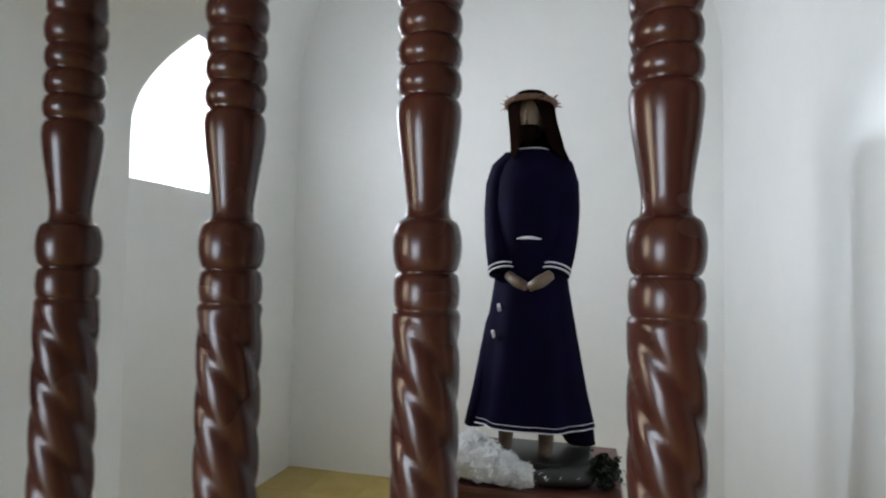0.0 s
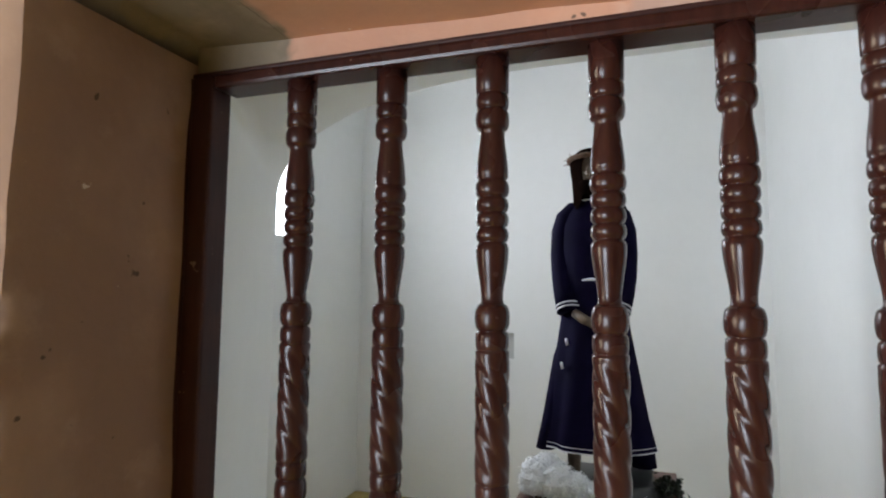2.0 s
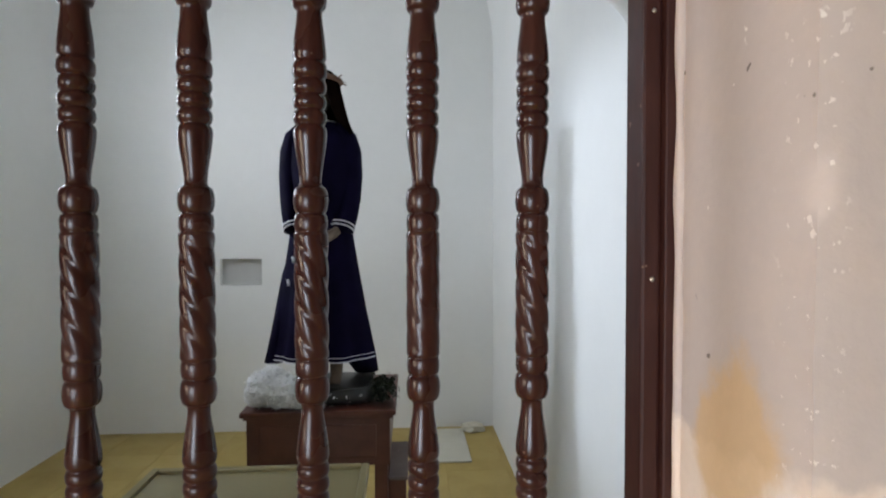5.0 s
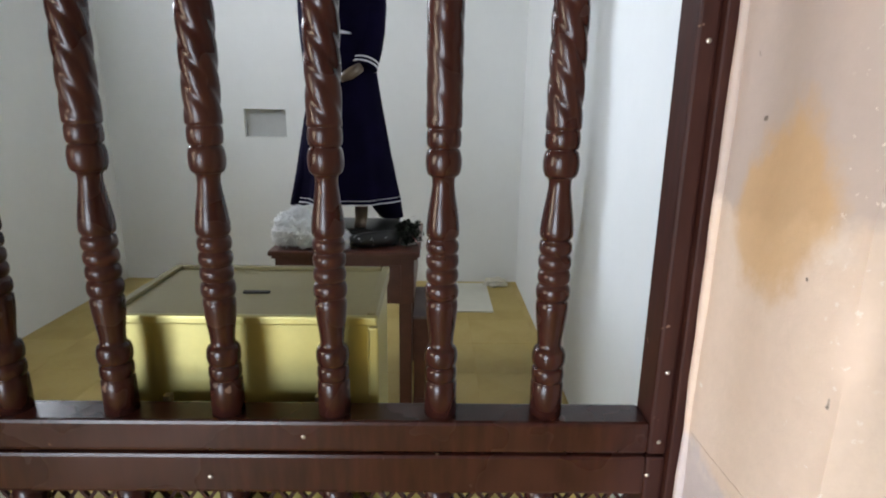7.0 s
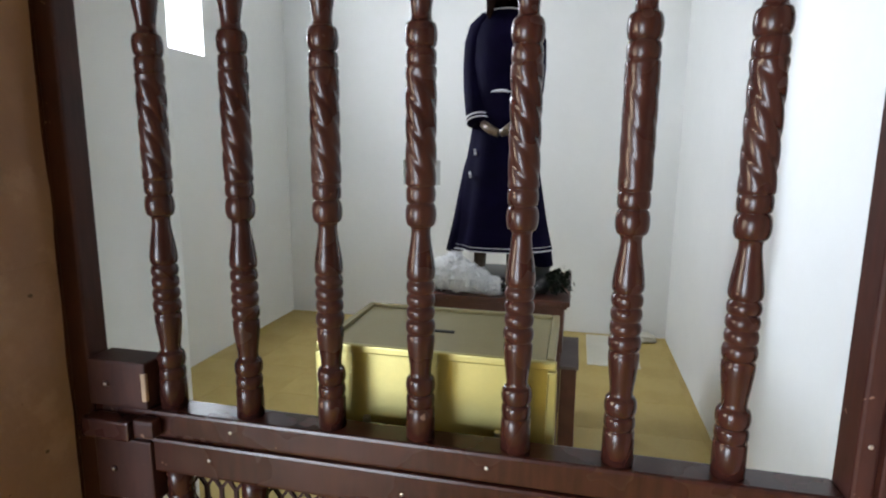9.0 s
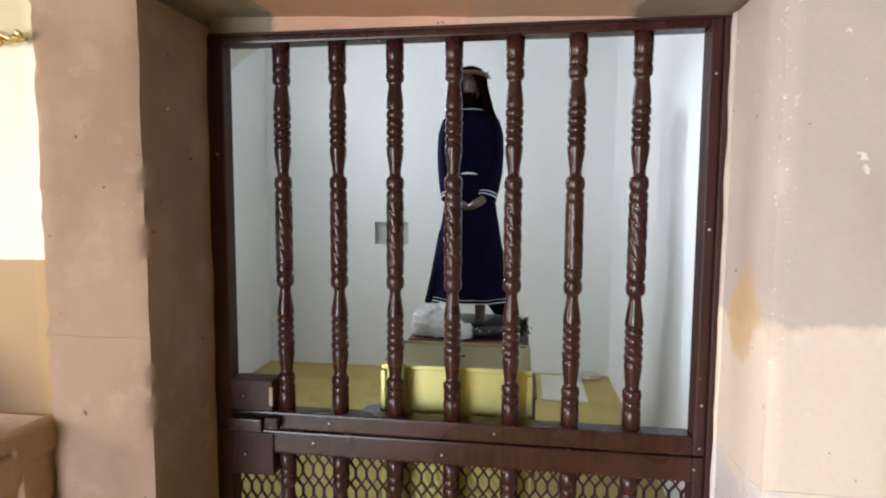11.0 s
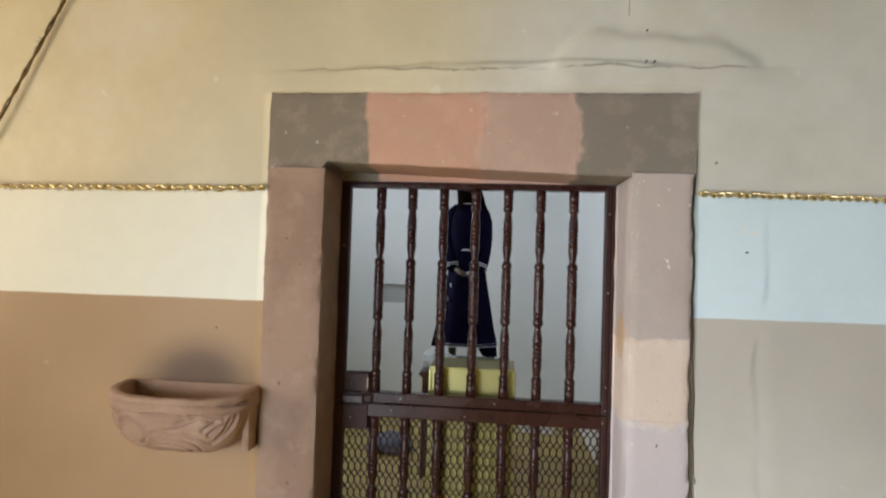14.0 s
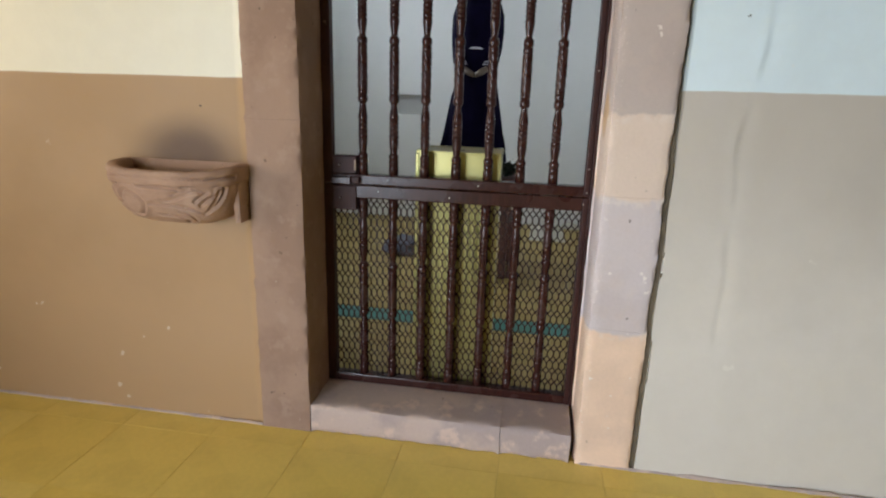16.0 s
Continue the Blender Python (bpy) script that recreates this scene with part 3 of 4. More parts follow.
def baluster_mesh(name, strands, depth):
    """A turned baluster about its middle; the shaft between the balls carries a rope twist."""
    def twist(z, a):
        fade = max(0.0, min(1.0, (0.074 - abs(z)) / 0.014))
        w = 0.5 + 0.5 * math.cos(strands * a + 2 * math.pi * z / 0.036)
        return 1.0 - depth * fade * w ** 2.5

    bm = lathe(baluster_profile(), 64, twist)
    me = bpy.data.meshes.new(name)
    bm.to_mesh(me)
    bm.free()
    me.materials.append(BROWN)
    for p in me.polygons:
        p.use_smooth = True
    return me


ROPE, PLAIN_SHAFT = baluster_mesh("baluster", 4, 0.095), baluster_mesh("baluster", 4, 0.035)


def screw(parent, x, y, z, r=0.006, material=None):
    bm = bmesh.new()
    bmesh.ops.create_icosphere(bm, subdivisions=2, radius=1.0)
    for v in bm.verts:
        v.co = Vector((x + v.co.x * r, y + v.co.y * r * 0.4, z + v.co.z * r))
    part("screw", bm, material or STEEL, parent, smooth=True)


def gate_leaf(name, label, z_mid, rail_low, rail_high, plain_ones):
    leaf = thing(name, label, "gate", "leaves of the barred gate")
    z0, z1 = rail_low[0], rail_high[1]
    part("stile", box(-0.572, -0.535, -0.028, 0.013, z0, z1, 0.004), BROWN_DULL, leaf)
    part("stile", box(0.532, 0.556, -0.028, 0.024, z0, z1, 0.004), BROWN_DULL, leaf)
    part("rail", box(-0.535, 0.532, -0.027, 0.023, *rail_low, 0.005), BROWN, leaf)
    part("rail", box(-0.535, 0.532, -0.027, 0.023, *rail_high, 0.005), BROWN, leaf)
    for i, x in enumerate(BAL_X):
        ob = new("baluster", PLAIN_SHAFT if i in plain_ones else ROPE)
        ob.location = (x, 0.0, z_mid)
        ob.rotation_euler = (0, 0, 0.9 * i)
        ob.scale = (1.0, 1.0, (rail_high[0] - rail_low[1] + 0.012) / (2 * HALF))
        ob.parent = leaf
    return leaf


upper = gate_leaf("gate_leaf", "glossy dark brown wooden gate leaf with turned balusters", 1.5615, (1.086, 1.129), (1.993, 2.012), {5})
lower = gate_leaf("gate_leaf", "dark brown lower gate leaf with balusters and wire mesh", 0.602, (0.138, 0.178), (1.026, 1.0825), {1, 4})

frame_top = thing("gate_frame", "dark brown wooden frame round the gate", "door frame", kind="structure")
part("head", box(-0.574, 0.574, -0.024, 0.03, 2.0125, 2.0185, 0.002), BROWN_DULL, frame_top)
part("jamb", box(-0.585, -0.5725, -0.030, 0.028, 0.132, 2.0125, 0.003), BROWN_DULL, frame_top)
part("jamb", box(0.5565, 0.574, -0.036, 0.05, 0.132, 2.0125, 0.003), BROWN_DULL, frame_top)
bead_bm = bmesh.new()
tube(bead_bm, [(0.573, -0.04 + 0.003 * noise.noise(Vector((0, 0, z * 7))), z) for z in np.linspace(0.14, 2.02, 60)], [0.0065 + 0.003 * noise.noise(Vector((5, 0, z * 11))) for z in np.linspace(0.14, 2.02, 60)], 8)
part("mortar_seam", bead_bm, STONE_R, frame_top, "pale mortar seam", True)
for z in (1.2, 1.58, 1.9):
    screw(upper, 0.545, -0.029, z, 0.003)
for x, z in ((0.545, 1.104), (-0.29, 1.109), (0.1, 1.108)):
    screw(upper, x, -0.028, z, 0.003)
for x, z in ((0.535, 1.056), (-0.49, 1.06), (-0.33, 1.058), (-0.02, 1.05)):
    screw(lower, x, -0.028, z, 0.003)


def expanded_mesh():
    """The stretched steel mesh behind the lower balusters."""
    bm = bmesh.new()
    w, upright, slant, y = 0.0275, 0.0185, 0.0185, 0.03
    seen = set()

    def strand(a, b, half):
        key = (round(a[0], 4), round(a[1], 4), round(b[0], 4), round(b[1], 4))
        if key in seen or not (0.15 < min(a[1], b[1]) and max(a[1], b[1]) < 1.06):
            return
        seen.add(key)
        p, q = Vector((a[0], y, a[1])), Vector((b[0], y, b[1]))
        side = Vector((0, 1, 0)).cross(q - p).normalized() * half
        deep = Vector((0, 0.0028, 0))
        lo = [bm.verts.new(p + s * side + t * deep) for s, t in ((-1, -1), (1, -1), (1, 1), (-1, 1))]
        hi = [bm.verts.new(q + s * side + t * deep) for s, t in ((-1, -1), (1, -1), (1, 1), (-1, 1))]
        for k in range(4):
            bm.faces.new((lo[k], lo[(k + 1) % 4], hi[(k + 1) % 4], hi[k]))

    pitch = upright + 2 * slant
    for r in range(18):
        z = 0.121 + r * pitch
        for c in range(-1, 42):
            x = -0.545 + c * w
            if x > 0.545:
                continue
            # an upright, then a diamond of four slanting strands
            strand((x, z - 0.001), (x, z + upright + 0.001), 0.0032)
            for s in (-1, 1):
                if -0.55 < x + s * w / 2 < 0.55:
                    strand((x, z + upright), (x + s * w / 2, z + upright + slant), 0.0023)
                    strand((x + s * w / 2, z + upright + slant), (x, z + pitch), 0.0023)
    return bm


tagged(part("wire_mesh", expanded_mesh(), BROWN_DULL, lower, "brown-painted expanded steel mesh"), kind="stuff")


def lock_box(parent, x0, x1, z0, z1, worn, y0=-0.034):
    body = part("lock", box(x0, x1, y0, 0.02, z0, z1, 0.004), BROWN_DULL, parent, "brown-painted steel lock box")
    screw(body, x0 + 0.035, y0 - 0.001, (z0 + z1) / 2, 0.006, BROWN)
    screw(body, x0 + 0.035, y0 - 0.003, (z0 + z1) / 2, 0.0025, STEEL)
    if worn:
        # pale strip stands in for the glint on the worn lock edge
        bm = box(x1 - 0.008, x1 + 0.0006, y0 - 0.0006, y0 + 0.006, z0 + 0.014, z1 - 0.016, 0.002)
        part("bolt_plate", bm, WORN_GLINT, body, "worn lock edge with its glint painted pale")


lock_box(upper, -0.534, -0.428, 1.131, 1.207, True)
lock_box(lower, -0.534, -0.428, 0.972, 1.078, False)
part("latch_block", box(-0.532, -0.445, -0.058, -0.028, 1.088, 1.12, 0.004), BROWN, upper, "projecting brown latch block")
part("latch_bolt", box(-0.4445, -0.408, -0.05, -0.028, 1.092, 1.122, 0.006), BROWN_DULL, upper, "brown-painted latch bolt")


# ---- offering box behind the gate ----
def offering_box():
    top = thing("offering_box", "gold-painted sheet-metal offering box close behind the gate", "box", at=(0, 0, 0))
    x0, x1, y0, y1, z1 = -0.18, 0.183, 0.05, 0.285, 1.236
    part("body", box(x0 + 0.004, x1 - 0.004, y0 + 0.004, y1 - 0.004, Z_IN + 0.001, z1 - 0.006, 0.004), BRASS, top)
    rim = box(x0 - 0.003, x1 + 0.003, y0 - 0.001, y0 + 0.01, z1 - 0.012, z1 + 0.001, 0.003)
    part("front_lip", rim, BRASS, top)
    bm = box(x0, x0 + 0.012, y0 + 0.011, y1, z1 - 0.02, z1 + 0.003, 0.002)
    box(x1 - 0.012, x1, y0 + 0.011, y1, z1 - 0.02, z1 + 0.003, 0.002, bm)
    box(x0 + 0.013, x1 - 0.013, y1 - 0.012, y1, z1 - 0.02, z1 + 0.003, 0.002, bm)
    part("lid_rim", bm, BRASS_TOP, top)
    lid = part("lid", box(x0 + 0.013, x1 - 0.013, y0 + 0.011, y1 - 0.013, z1 - 0.012, z1 - 0.002, 0.001), BRASS_TOP, top, "dull gold lid with a coin slot")
    part("coin_slot", box(-0.024, 0.015, 0.15, 0.158, z1 - 0.006, z1 + 0.0006, 0.0005), DARK_SLOT, lid)
    part("corner_strip", box(x0 - 0.004, x0 + 0.01, y0 - 0.003, y0 + 0.012, 0.15, z1 - 0.013, 0.003), BRASS, top)
    part("corner_strip", box(x1 - 0.01, x1 + 0.004, y0 - 0.003, y0 + 0.012, 0.15, z1 - 0.013, 0.003), BRASS, top)
    for x in (-0.1, 0.105):
        part("latch", box(x - 0.005, x + 0.005, y0 - 0.008, y0 + 0.003, 1.108, 1.124, 0.002), STEEL, top, "small bright latch")
    part("door_panel", box(-0.1, 0.1, y0 - 0.001, y0 + 0.003, 0.5, 0.93, 0.002), BRASS, top)


offering_box()


# ---- stone stoup on the hall wall ----
def stoup():
    top = thing("stone_stoup", "half-round carved pink stone stoup on the wall", "holy water stoup", at=(0, 0, 0))
    cx, y_wall, rx, ry = -1.074, -0.245, 0.272, 0.208
    outside = [(1.0, 1.182), (1.012, 1.174), (1.01, 1.122), (0.98, 1.112), (0.97, 1.08), (0.93, 1.045), (0.86, 1.008), (0.74, 0.972), (0.56, 0.948), (0.3, 0.936), (0.02, 0.934)]

    def at(a, f, z):
        ca, sa = math.cos(a), math.sin(a)
        return (cx + rx * f * math.copysign(abs(ca) ** 0.55, ca), y_wall + ry * f * math.copysign(abs(sa) ** 0.55, sa), z)

    def factor(z):
        for (f0, z0), (f1, z1) in zip(outside[1:], outside[2:]):
            if z1 <= z <= z0:
                return f0 + (f1 - f0) * (z0 - z) / max(1e-6, z0 - z1)
        return 1.0

    # the cut lines: a flower disc, leaves to both sides and a band under the rim
    cuts = []

    def stroke(a0, z0, a1, z1, bend):
        for f in np.linspace(0, 1, 40):
            z = z0 + (z1 - z0) * f + bend * math.sin(math.pi * f)
            cuts.append(at(radians(a0 + (a1 - a0) * f), factor(z), z))

    for k in range(20):
        a, b = 2 * math.pi * k / 20, 2 * math.pi * (k + 1) / 20
        stroke(250 + 13 * math.cos(a), 1.035 + 0.05 * math.sin(a), 250 + 13 * math.cos(b), 1.035 + 0.05 * math.sin(b), 0.0)
    for sgn, base in ((1, 267), (-1, 233)):
        stroke(base, 1.035, base + sgn * 36, 1.09, 0.024)
        stroke(base, 1.035, base + sgn * 34, 1.0, 0.004)
        stroke(base + sgn * 34, 1.0, base + sgn * 46, 1.03, -0.004)
        stroke(base + sgn * 22, 1.05, base + sgn * 36, 1.09, 0.0)
        stroke(base + sgn * 8, 1.005, base + sgn * 26, 0.965, 0.008)
        stroke(base + sgn * 2, 0.99, base + sgn * 16, 0.955, 0.004)
        stroke(base + sgn * 40, 1.02, base + sgn * 52, 1.09, -0.008)
        stroke(base + sgn * 48, 1.03, base + sgn * 60, 1.1, -0.008)
        stroke(base + sgn * 28, 1.035, base + sgn * 44, 1.07, 0.006)
        stroke(base - sgn * 4, 1.105, base + sgn * 12, 1.085, 0.008)
        stroke(base + sgn * 12, 1.105, base + sgn * 28, 1.088, 0.008)
        stroke(base + sgn * 6, 1.075, base + sgn * 18, 1.1, 0.0)
    stroke(200, 1.148, 340, 1.148, 0.004)
    cuts = np.array(cuts)

    rows = [(0.02, 1.03), (0.55, 1.032), (0.76, 1.06), (0.85, 1.14), (0.88, 1.178), (0.91, 1.183)]
    for (f0, z0), (f1, z1) in zip(outside, outside[1:]):
        m = max(1, int(math.hypot((f1 - f0) * 0.23, z1 - z0) / 0.004))
        rows += [(f0 + (f1 - f0) * q / m, z0 + (z1 - z0) * q / m) for q in range(m)]
    rows.append(outside[-1])
    bm = bmesh.new()
    body = []
    for f, z in rows:
        line = []
        for a in np.linspace(math.pi, 2 * math.pi, 150):
            p = Vector(at(a, f, z))
            d = float(np.min(np.sum((cuts - np.array(p)) ** 2, axis=1))) ** 0.5 if f > 0.3 else 1.0
            inward = Vector((cx - p.x, y_wall - p.y, 0)).normalized()
            p += inward * (0.010 * math.exp(-(d / 0.0055) ** 2) - 0.004 * math.exp(-((d - 0.013) / 0.007) ** 2))
            p.z -= 0.02 * max(0.0, (z - 1.1) / 0.08) * abs(math.sin(a)) ** 2 * f
            line.append(p + noise.noise_vector(p * 22) * 0.003 + noise.noise_vector(p * 70) * 0.0012)
        body.append(line)
    grid(bm, body)
    part("bowl", bm, STONE_STOUP, top, smooth=True)
    part("back_slab", rough_block(-1.33, -0.808, -0.262, -0.235, 0.95, 1.186, 0.03, 0.002, 0.005, 71), STONE_STOUP, top)
    part("end_slab", rough_block(-0.834, -0.807, -0.335, -0.263, 0.952, 1.184, 0.02, 0.002, 0.004, 75), STONE_STOUP, top)


stoup()


# ---- tinsel garlands ----
def garland(label, ctrl, turns, wide=0.0085, thick=0.005, material=None, count=1100, sag=0.0):
    material = material or GOLD
    top = thing("tinsel_garland", label, "garland", "gold tinsel strings on the wall")
    pts = [Vector(p) for p in ctrl]
    n = 420
    line = []
    for i in range(n):
        f = i / (n - 1) * (len(pts) - 1)
        k = min(int(f), len(pts) - 2)
        p = pts[k].lerp(pts[k + 1], f - k)
        p.z -= sag * math.sin(math.pi * i / (n - 1))
        p.z += 0.006 * noise.noise(Vector((i * 0.09, 4, 0)))
        line.append(p)
    for phase in (0.0, math.pi):
        bm = bmesh.new()
        tube(bm, [p + Vector((0, math.cos(turns * 2 * math.pi * i / n + phase + 1.6 * noise.noise(Vector((i * 0.06, 2, 0)))), math.sin(turns * 2 * math.pi * i / n + phase + 1.6 * noise.noise(Vector((i * 0.06, 2, 0)))))) * wide * (1 + 0.7 * noise.noise(Vector((i * 0.13, 0, phase)))) for i, p in enumerate(line)], [thick * (1 + 0.6 * noise.noise(Vector((i * 0.31, 7, phase)))) for i in range(n)], 7)
        part("strand", bm, material, top, smooth=True)
    bm = bmesh.new()
    for i in range(count):
        p = line[random.randrange(n)] + Vector((random.uniform(-0.008, 0.008), 0, 0))
        d = Vector((random.uniform(-0.7, 0.7), random.uniform(-1, 0.3), random.gauss(0, 1))).normalized()
        s = Vector((1, 0, 0)).cross(d).normalized() * 0.0016 + Vector((0.001, 0, 0))
        ln = random.uniform(0.008, 0.021)
        v = [bm.verts.new(q) for q in (p - s, p + s, p + d * ln + s * 0.4, p + d * ln - s * 0.4)]
        bm.faces.new(v)
    tagged(part("tinsel", bm, material, top), kind="stuff")


garland("twisted gold tinsel garland stretched along the wall", [(-4.1, -0.275, 1.935), (-1.9, -0.278, 1.938), (-0.812, -0.272, 1.95)], 26)
garland("twisted gold tinsel garland stretched along the wall", [(0.815, -0.272, 1.958), (1.5, -0.278, 1.947), (4.1, -0.275, 1.945)], 24, 0.007)
garland("thin gold tinsel garland hanging aslant on the wall, shade in its colour", [(-2.35, -0.275, 1.94), (-2.1, -0.275, 1.97), (-1.97, -0.275, 2.17), (-1.575, -0.275, 2.905), (-1.2, -0.275, 3.7)], 17, 0.0055, 0.0038, TINSEL_SHADED, 420)


# ---- statue on the table ----
TZ = 0.893


def statue():
    cx, cy = -0.142, 1.93
    bm = bmesh.new()

    def shell(rows, slot, n=40, fold=0.0, cap=(True, True)):
        """rows of z, cx, cy, rx, ry, strength of the folds."""
        rings = []
        for z, x, y, rx, ry, f in rows:
            ring = []
            for i in range(n):
                a = 2 * math.pi * i / n
                w = 1 + f * (0.55 * math.cos(7 * a + 1.3) + 0.3 * math.cos(12 * a + 0.4) + 0.25 * math.cos(4 * a))
                ring.append(bm.verts.new((x + rx * w * math.cos(a), y + ry * w * math.sin(a), z)))
            rings.append(ring)
        faces = []
        for a, b in zip(rings, rings[1:]):
            for i in range(n):
                j = (i + 1) % n
                faces.append(bm.faces.new((a[i], a[j], b[j], b[i])))
        if cap[0]:
            faces.append(bm.faces.new(rings[0][::-1]))
        if cap[1]:
            faces.append(bm.faces.new(rings[-1]))
        for f in faces:
            f.material_index = slot
        return rings

    # robe: hem, skirt, waist, chest, shoulders
    robe = [(1.075, cx, cy, 0.234, 0.172, 0.075), (1.1, cx, cy, 0.229, 0.168, 0.07), (1.2, cx, cy, 0.208, 0.155, 0.062), (1.35, cx, cy, 0.184, 0.14, 0.05),
            (1.5, cx, cy, 0.160, 0.126, 0.035), (1.62, cx, cy, 0.142, 0.112, 0.02), (1.72, cx, cy, 0.138, 0.108, 0.012), (1.82, cx, cy, 0.144, 0.11, 0.008),
            (1.93, cx, cy, 0.150, 0.108, 0.005), (2.02, cx, cy + 0.005, 0.150, 0.1, 0.0), (2.075, cx, cy + 0.01, 0.136, 0.088, 0.0), (2.115, cx, cy + 0.01, 0.1, 0.07, 0.0), (2.145, cx, cy + 0.005, 0.056, 0.055, 0.0)]
    fine = []
    for a, b in zip(robe, robe[1:]):
        for k in range(4):
            fine.append(tuple(p + (q - p) * k / 4 for p, q in zip(a, b)))
    rings = shell(fine + [robe[-1]], 0, 64)
    # the train, longer at the back and to one side
    shell([(0.972, 0.05, 2.06, 0.055, 0.05, 0.05), (1.05, 0.02, 2.03, 0.075, 0.07, 0.05), (1.25, -0.03, 1.99, 0.09, 0.08, 0.03), (1.5, -0.07, 1.95, 0.07, 0.07, 0.0)], 0, 28)
    shell([(1.06, -0.348, 1.90, 0.046, 0.06, 0.05), (1.2, -0.322, 1.91, 0.042, 0.06, 0.04), (1.45, -0.290, 1.93, 0.03, 0.05, 0.02), (1.64, -0.235, 1.91, 0.02, 0.03, 0.0)], 0, 24)
    # sleeves, bent to the middle
    for s in (1, -1):
        path = [((0.03, 0.008, 2.112), 0.034), ((0.08, 0.005, 2.094), 0.048), ((0.110, 0.003, 2.062), 0.054), ((0.126, 0.0, 2.0), 0.057), ((0.131, -0.005, 1.9), 0.056), ((0.125, -0.02, 1.8), 0.056), ((0.114, -0.045, 1.72), 0.055), ((0.1, -0.075, 1.65), 0.053)]
        tube(bm, [(cx + s * p[0], cy + p[1], p[2]) for p, r in path], [r for p, r in path], 18)
        # cuff braid
        for off in (0.0, 0.018):
            q0, q1 = Vector((cx + s * 0.1, cy - 0.074, 1.655)), Vector((cx + s * 0.114, cy - 0.045, 1.72))
            d = (q1 - q0).normalized()
            c = q0 + d * off
            u = d.cross(Vector((0, 0, 1))).normalized()
            w = u.cross(d)
            loop = [c + (u * math.cos(t) + w * math.sin(t)) * 0.0545 for t in np.linspace(0, 2 * math.pi, 25)]
            first = len(bm.faces)
            tube(bm, loop, 0.0036, 5)
            bm.faces.ensure_lookup_table()
            for f in bm.faces[first:]:
                f.material_index = 1
    # plain joined fists below the sleeves
    first = len(bm.faces)
    tube(bm, [(cx - 0.075, cy - 0.105, 1.645), (cx - 0.035, cy - 0.13, 1.618), (cx + 0.0, cy - 0.14, 1.602)], [0.018, 0.021, 0.018], 12)
    tube(bm, [(cx + 0.085, cy - 0.115, 1.648), (cx + 0.05, cy - 0.145, 1.622), (cx + 0.012, cy - 0.165, 1.6)], [0.02, 0.024, 0.016], 12)
    # ankles
    for x in (-0.09, 0.065):
        tube(bm, [(cx + x, cy - 0.02, 1.05), (cx + x, cy - 0.03, 0.99), (cx + x, cy - 0.08, 0.966)], [0.03, 0.028, 0.026], 12)
    bm.faces.ensure_lookup_table()
    for f in bm.faces[first:]:
        f.material_index = 2
    head = []
    for t in np.linspace(-1, 1, 15):
        k = math.sqrt(max(0.0004, 1 - t * t))
        head.append((2.255 + 0.093 * t, cx - 0.008, cy - 0.022 + 0.01 * t, 0.06 * k * (1 + 0.12 * t), 0.074 * k, 0.0))
    shell(head, 2, 24)
    # small nose ridge, beard mass
    first = len(bm.faces)
    tube(bm, [(cx - 0.012, cy - 0.098, 2.275), (cx - 0.012, cy - 0.113, 2.235), (cx - 0.012, cy - 0.1, 2.228)], [0.005, 0.009, 0.005], 8)
    bm.faces.ensure_lookup_table()
    for f in bm.faces[first:]:
        f.material_index = 2
    beard = [(2.145, 0.012, 0.016), (2.16, 0.03, 0.034), (2.185, 0.044, 0.046), (2.205, 0.048, 0.047), (2.22, 0.044, 0.036)]
    shell([(z, cx - 0.01, cy - 0.062, rx, ry, 0.02) for z, rx, ry in beard], 3, 20)
    # long hair: a cap and locks down the sides and back, open over the face
    n = 46
    hair = [(2.374, 0.026, 0.036, 0.0), (2.364, 0.056, 0.066, 0.0), (2.342, 0.078, 0.088, 0.06), (2.322, 0.086, 0.096, 0.14), (2.3, 0.09, 0.1, 0.3), (2.27, 0.093, 0.102, 0.4), (2.23, 0.096, 0.103, 0.43), (2.18, 0.1, 0.102, 0.46), (2.13, 0.107, 0.1, 0.62), (2.09, 0.116, 0.1, 0.95), (2.05, 0.122, 0.098, 1.3)]
    rows = []
    for z, rx, ry, gap in hair:
        row = []
        for i in range(n):
            a = -math.pi / 2 + gap + (2 * math.pi - 2 * gap) * i / (n - 1)
            w = 1 + 0.035 * math.cos(23 * a) + 0.02 * math.cos(41 * a)
            lean = max(0.0, 2.3 - z) * 0.17
            row.append((cx - 0.005 + lean + rx * w * math.cos(a), cy + 0.0 + ry * w * math.sin(a), z))
        rows.append(row)
    first = len(bm.faces)
    hv = grid(bm, rows)
    bm.faces.new(hv[0])
    bm.faces.ensure_lookup_table()
    for f in bm.faces[first:]:
        f.material_index = 3
    # braided thorn circlet
    first = len(bm.faces)
    for ph in (0, 2.1, 4.2):
        loop = []
        for t in np.linspace(0, 2 * math.pi, 61):
            r = 0.094 + 0.007 * math.cos(9 * t + ph)
            loop.append((cx - 0.005 + r * math.cos(t), cy - 0.005 + r * 1.05 * math.sin(t), 2.322 + 0.008 * math.sin(9 * t + ph) - 0.004 * math.sin(t)))
        tube(bm, loop, 0.0055, 6)
    rng = random.Random(4)
    for i in range(34):
        t = rng.uniform(0, 2 * math.pi)
        p = Vector((cx - 0.005 + 0.097 * math.cos(t), cy - 0.005 + 0.1 * math.sin(t), 2.322))
        d = Vector((math.cos(t), math.sin(t), rng.uniform(-0.5, 0.9))).normalized()
        tube(bm, [p, p + d * rng.uniform(0.018, 0.034)], [0.003, 0.0006], 5)
    bm.faces.ensure_lookup_table()
    for f in bm.faces[first:]:
        f.material_index = 4
    # braid on hem, collar, belt line and side seam
    first = len(bm.faces)
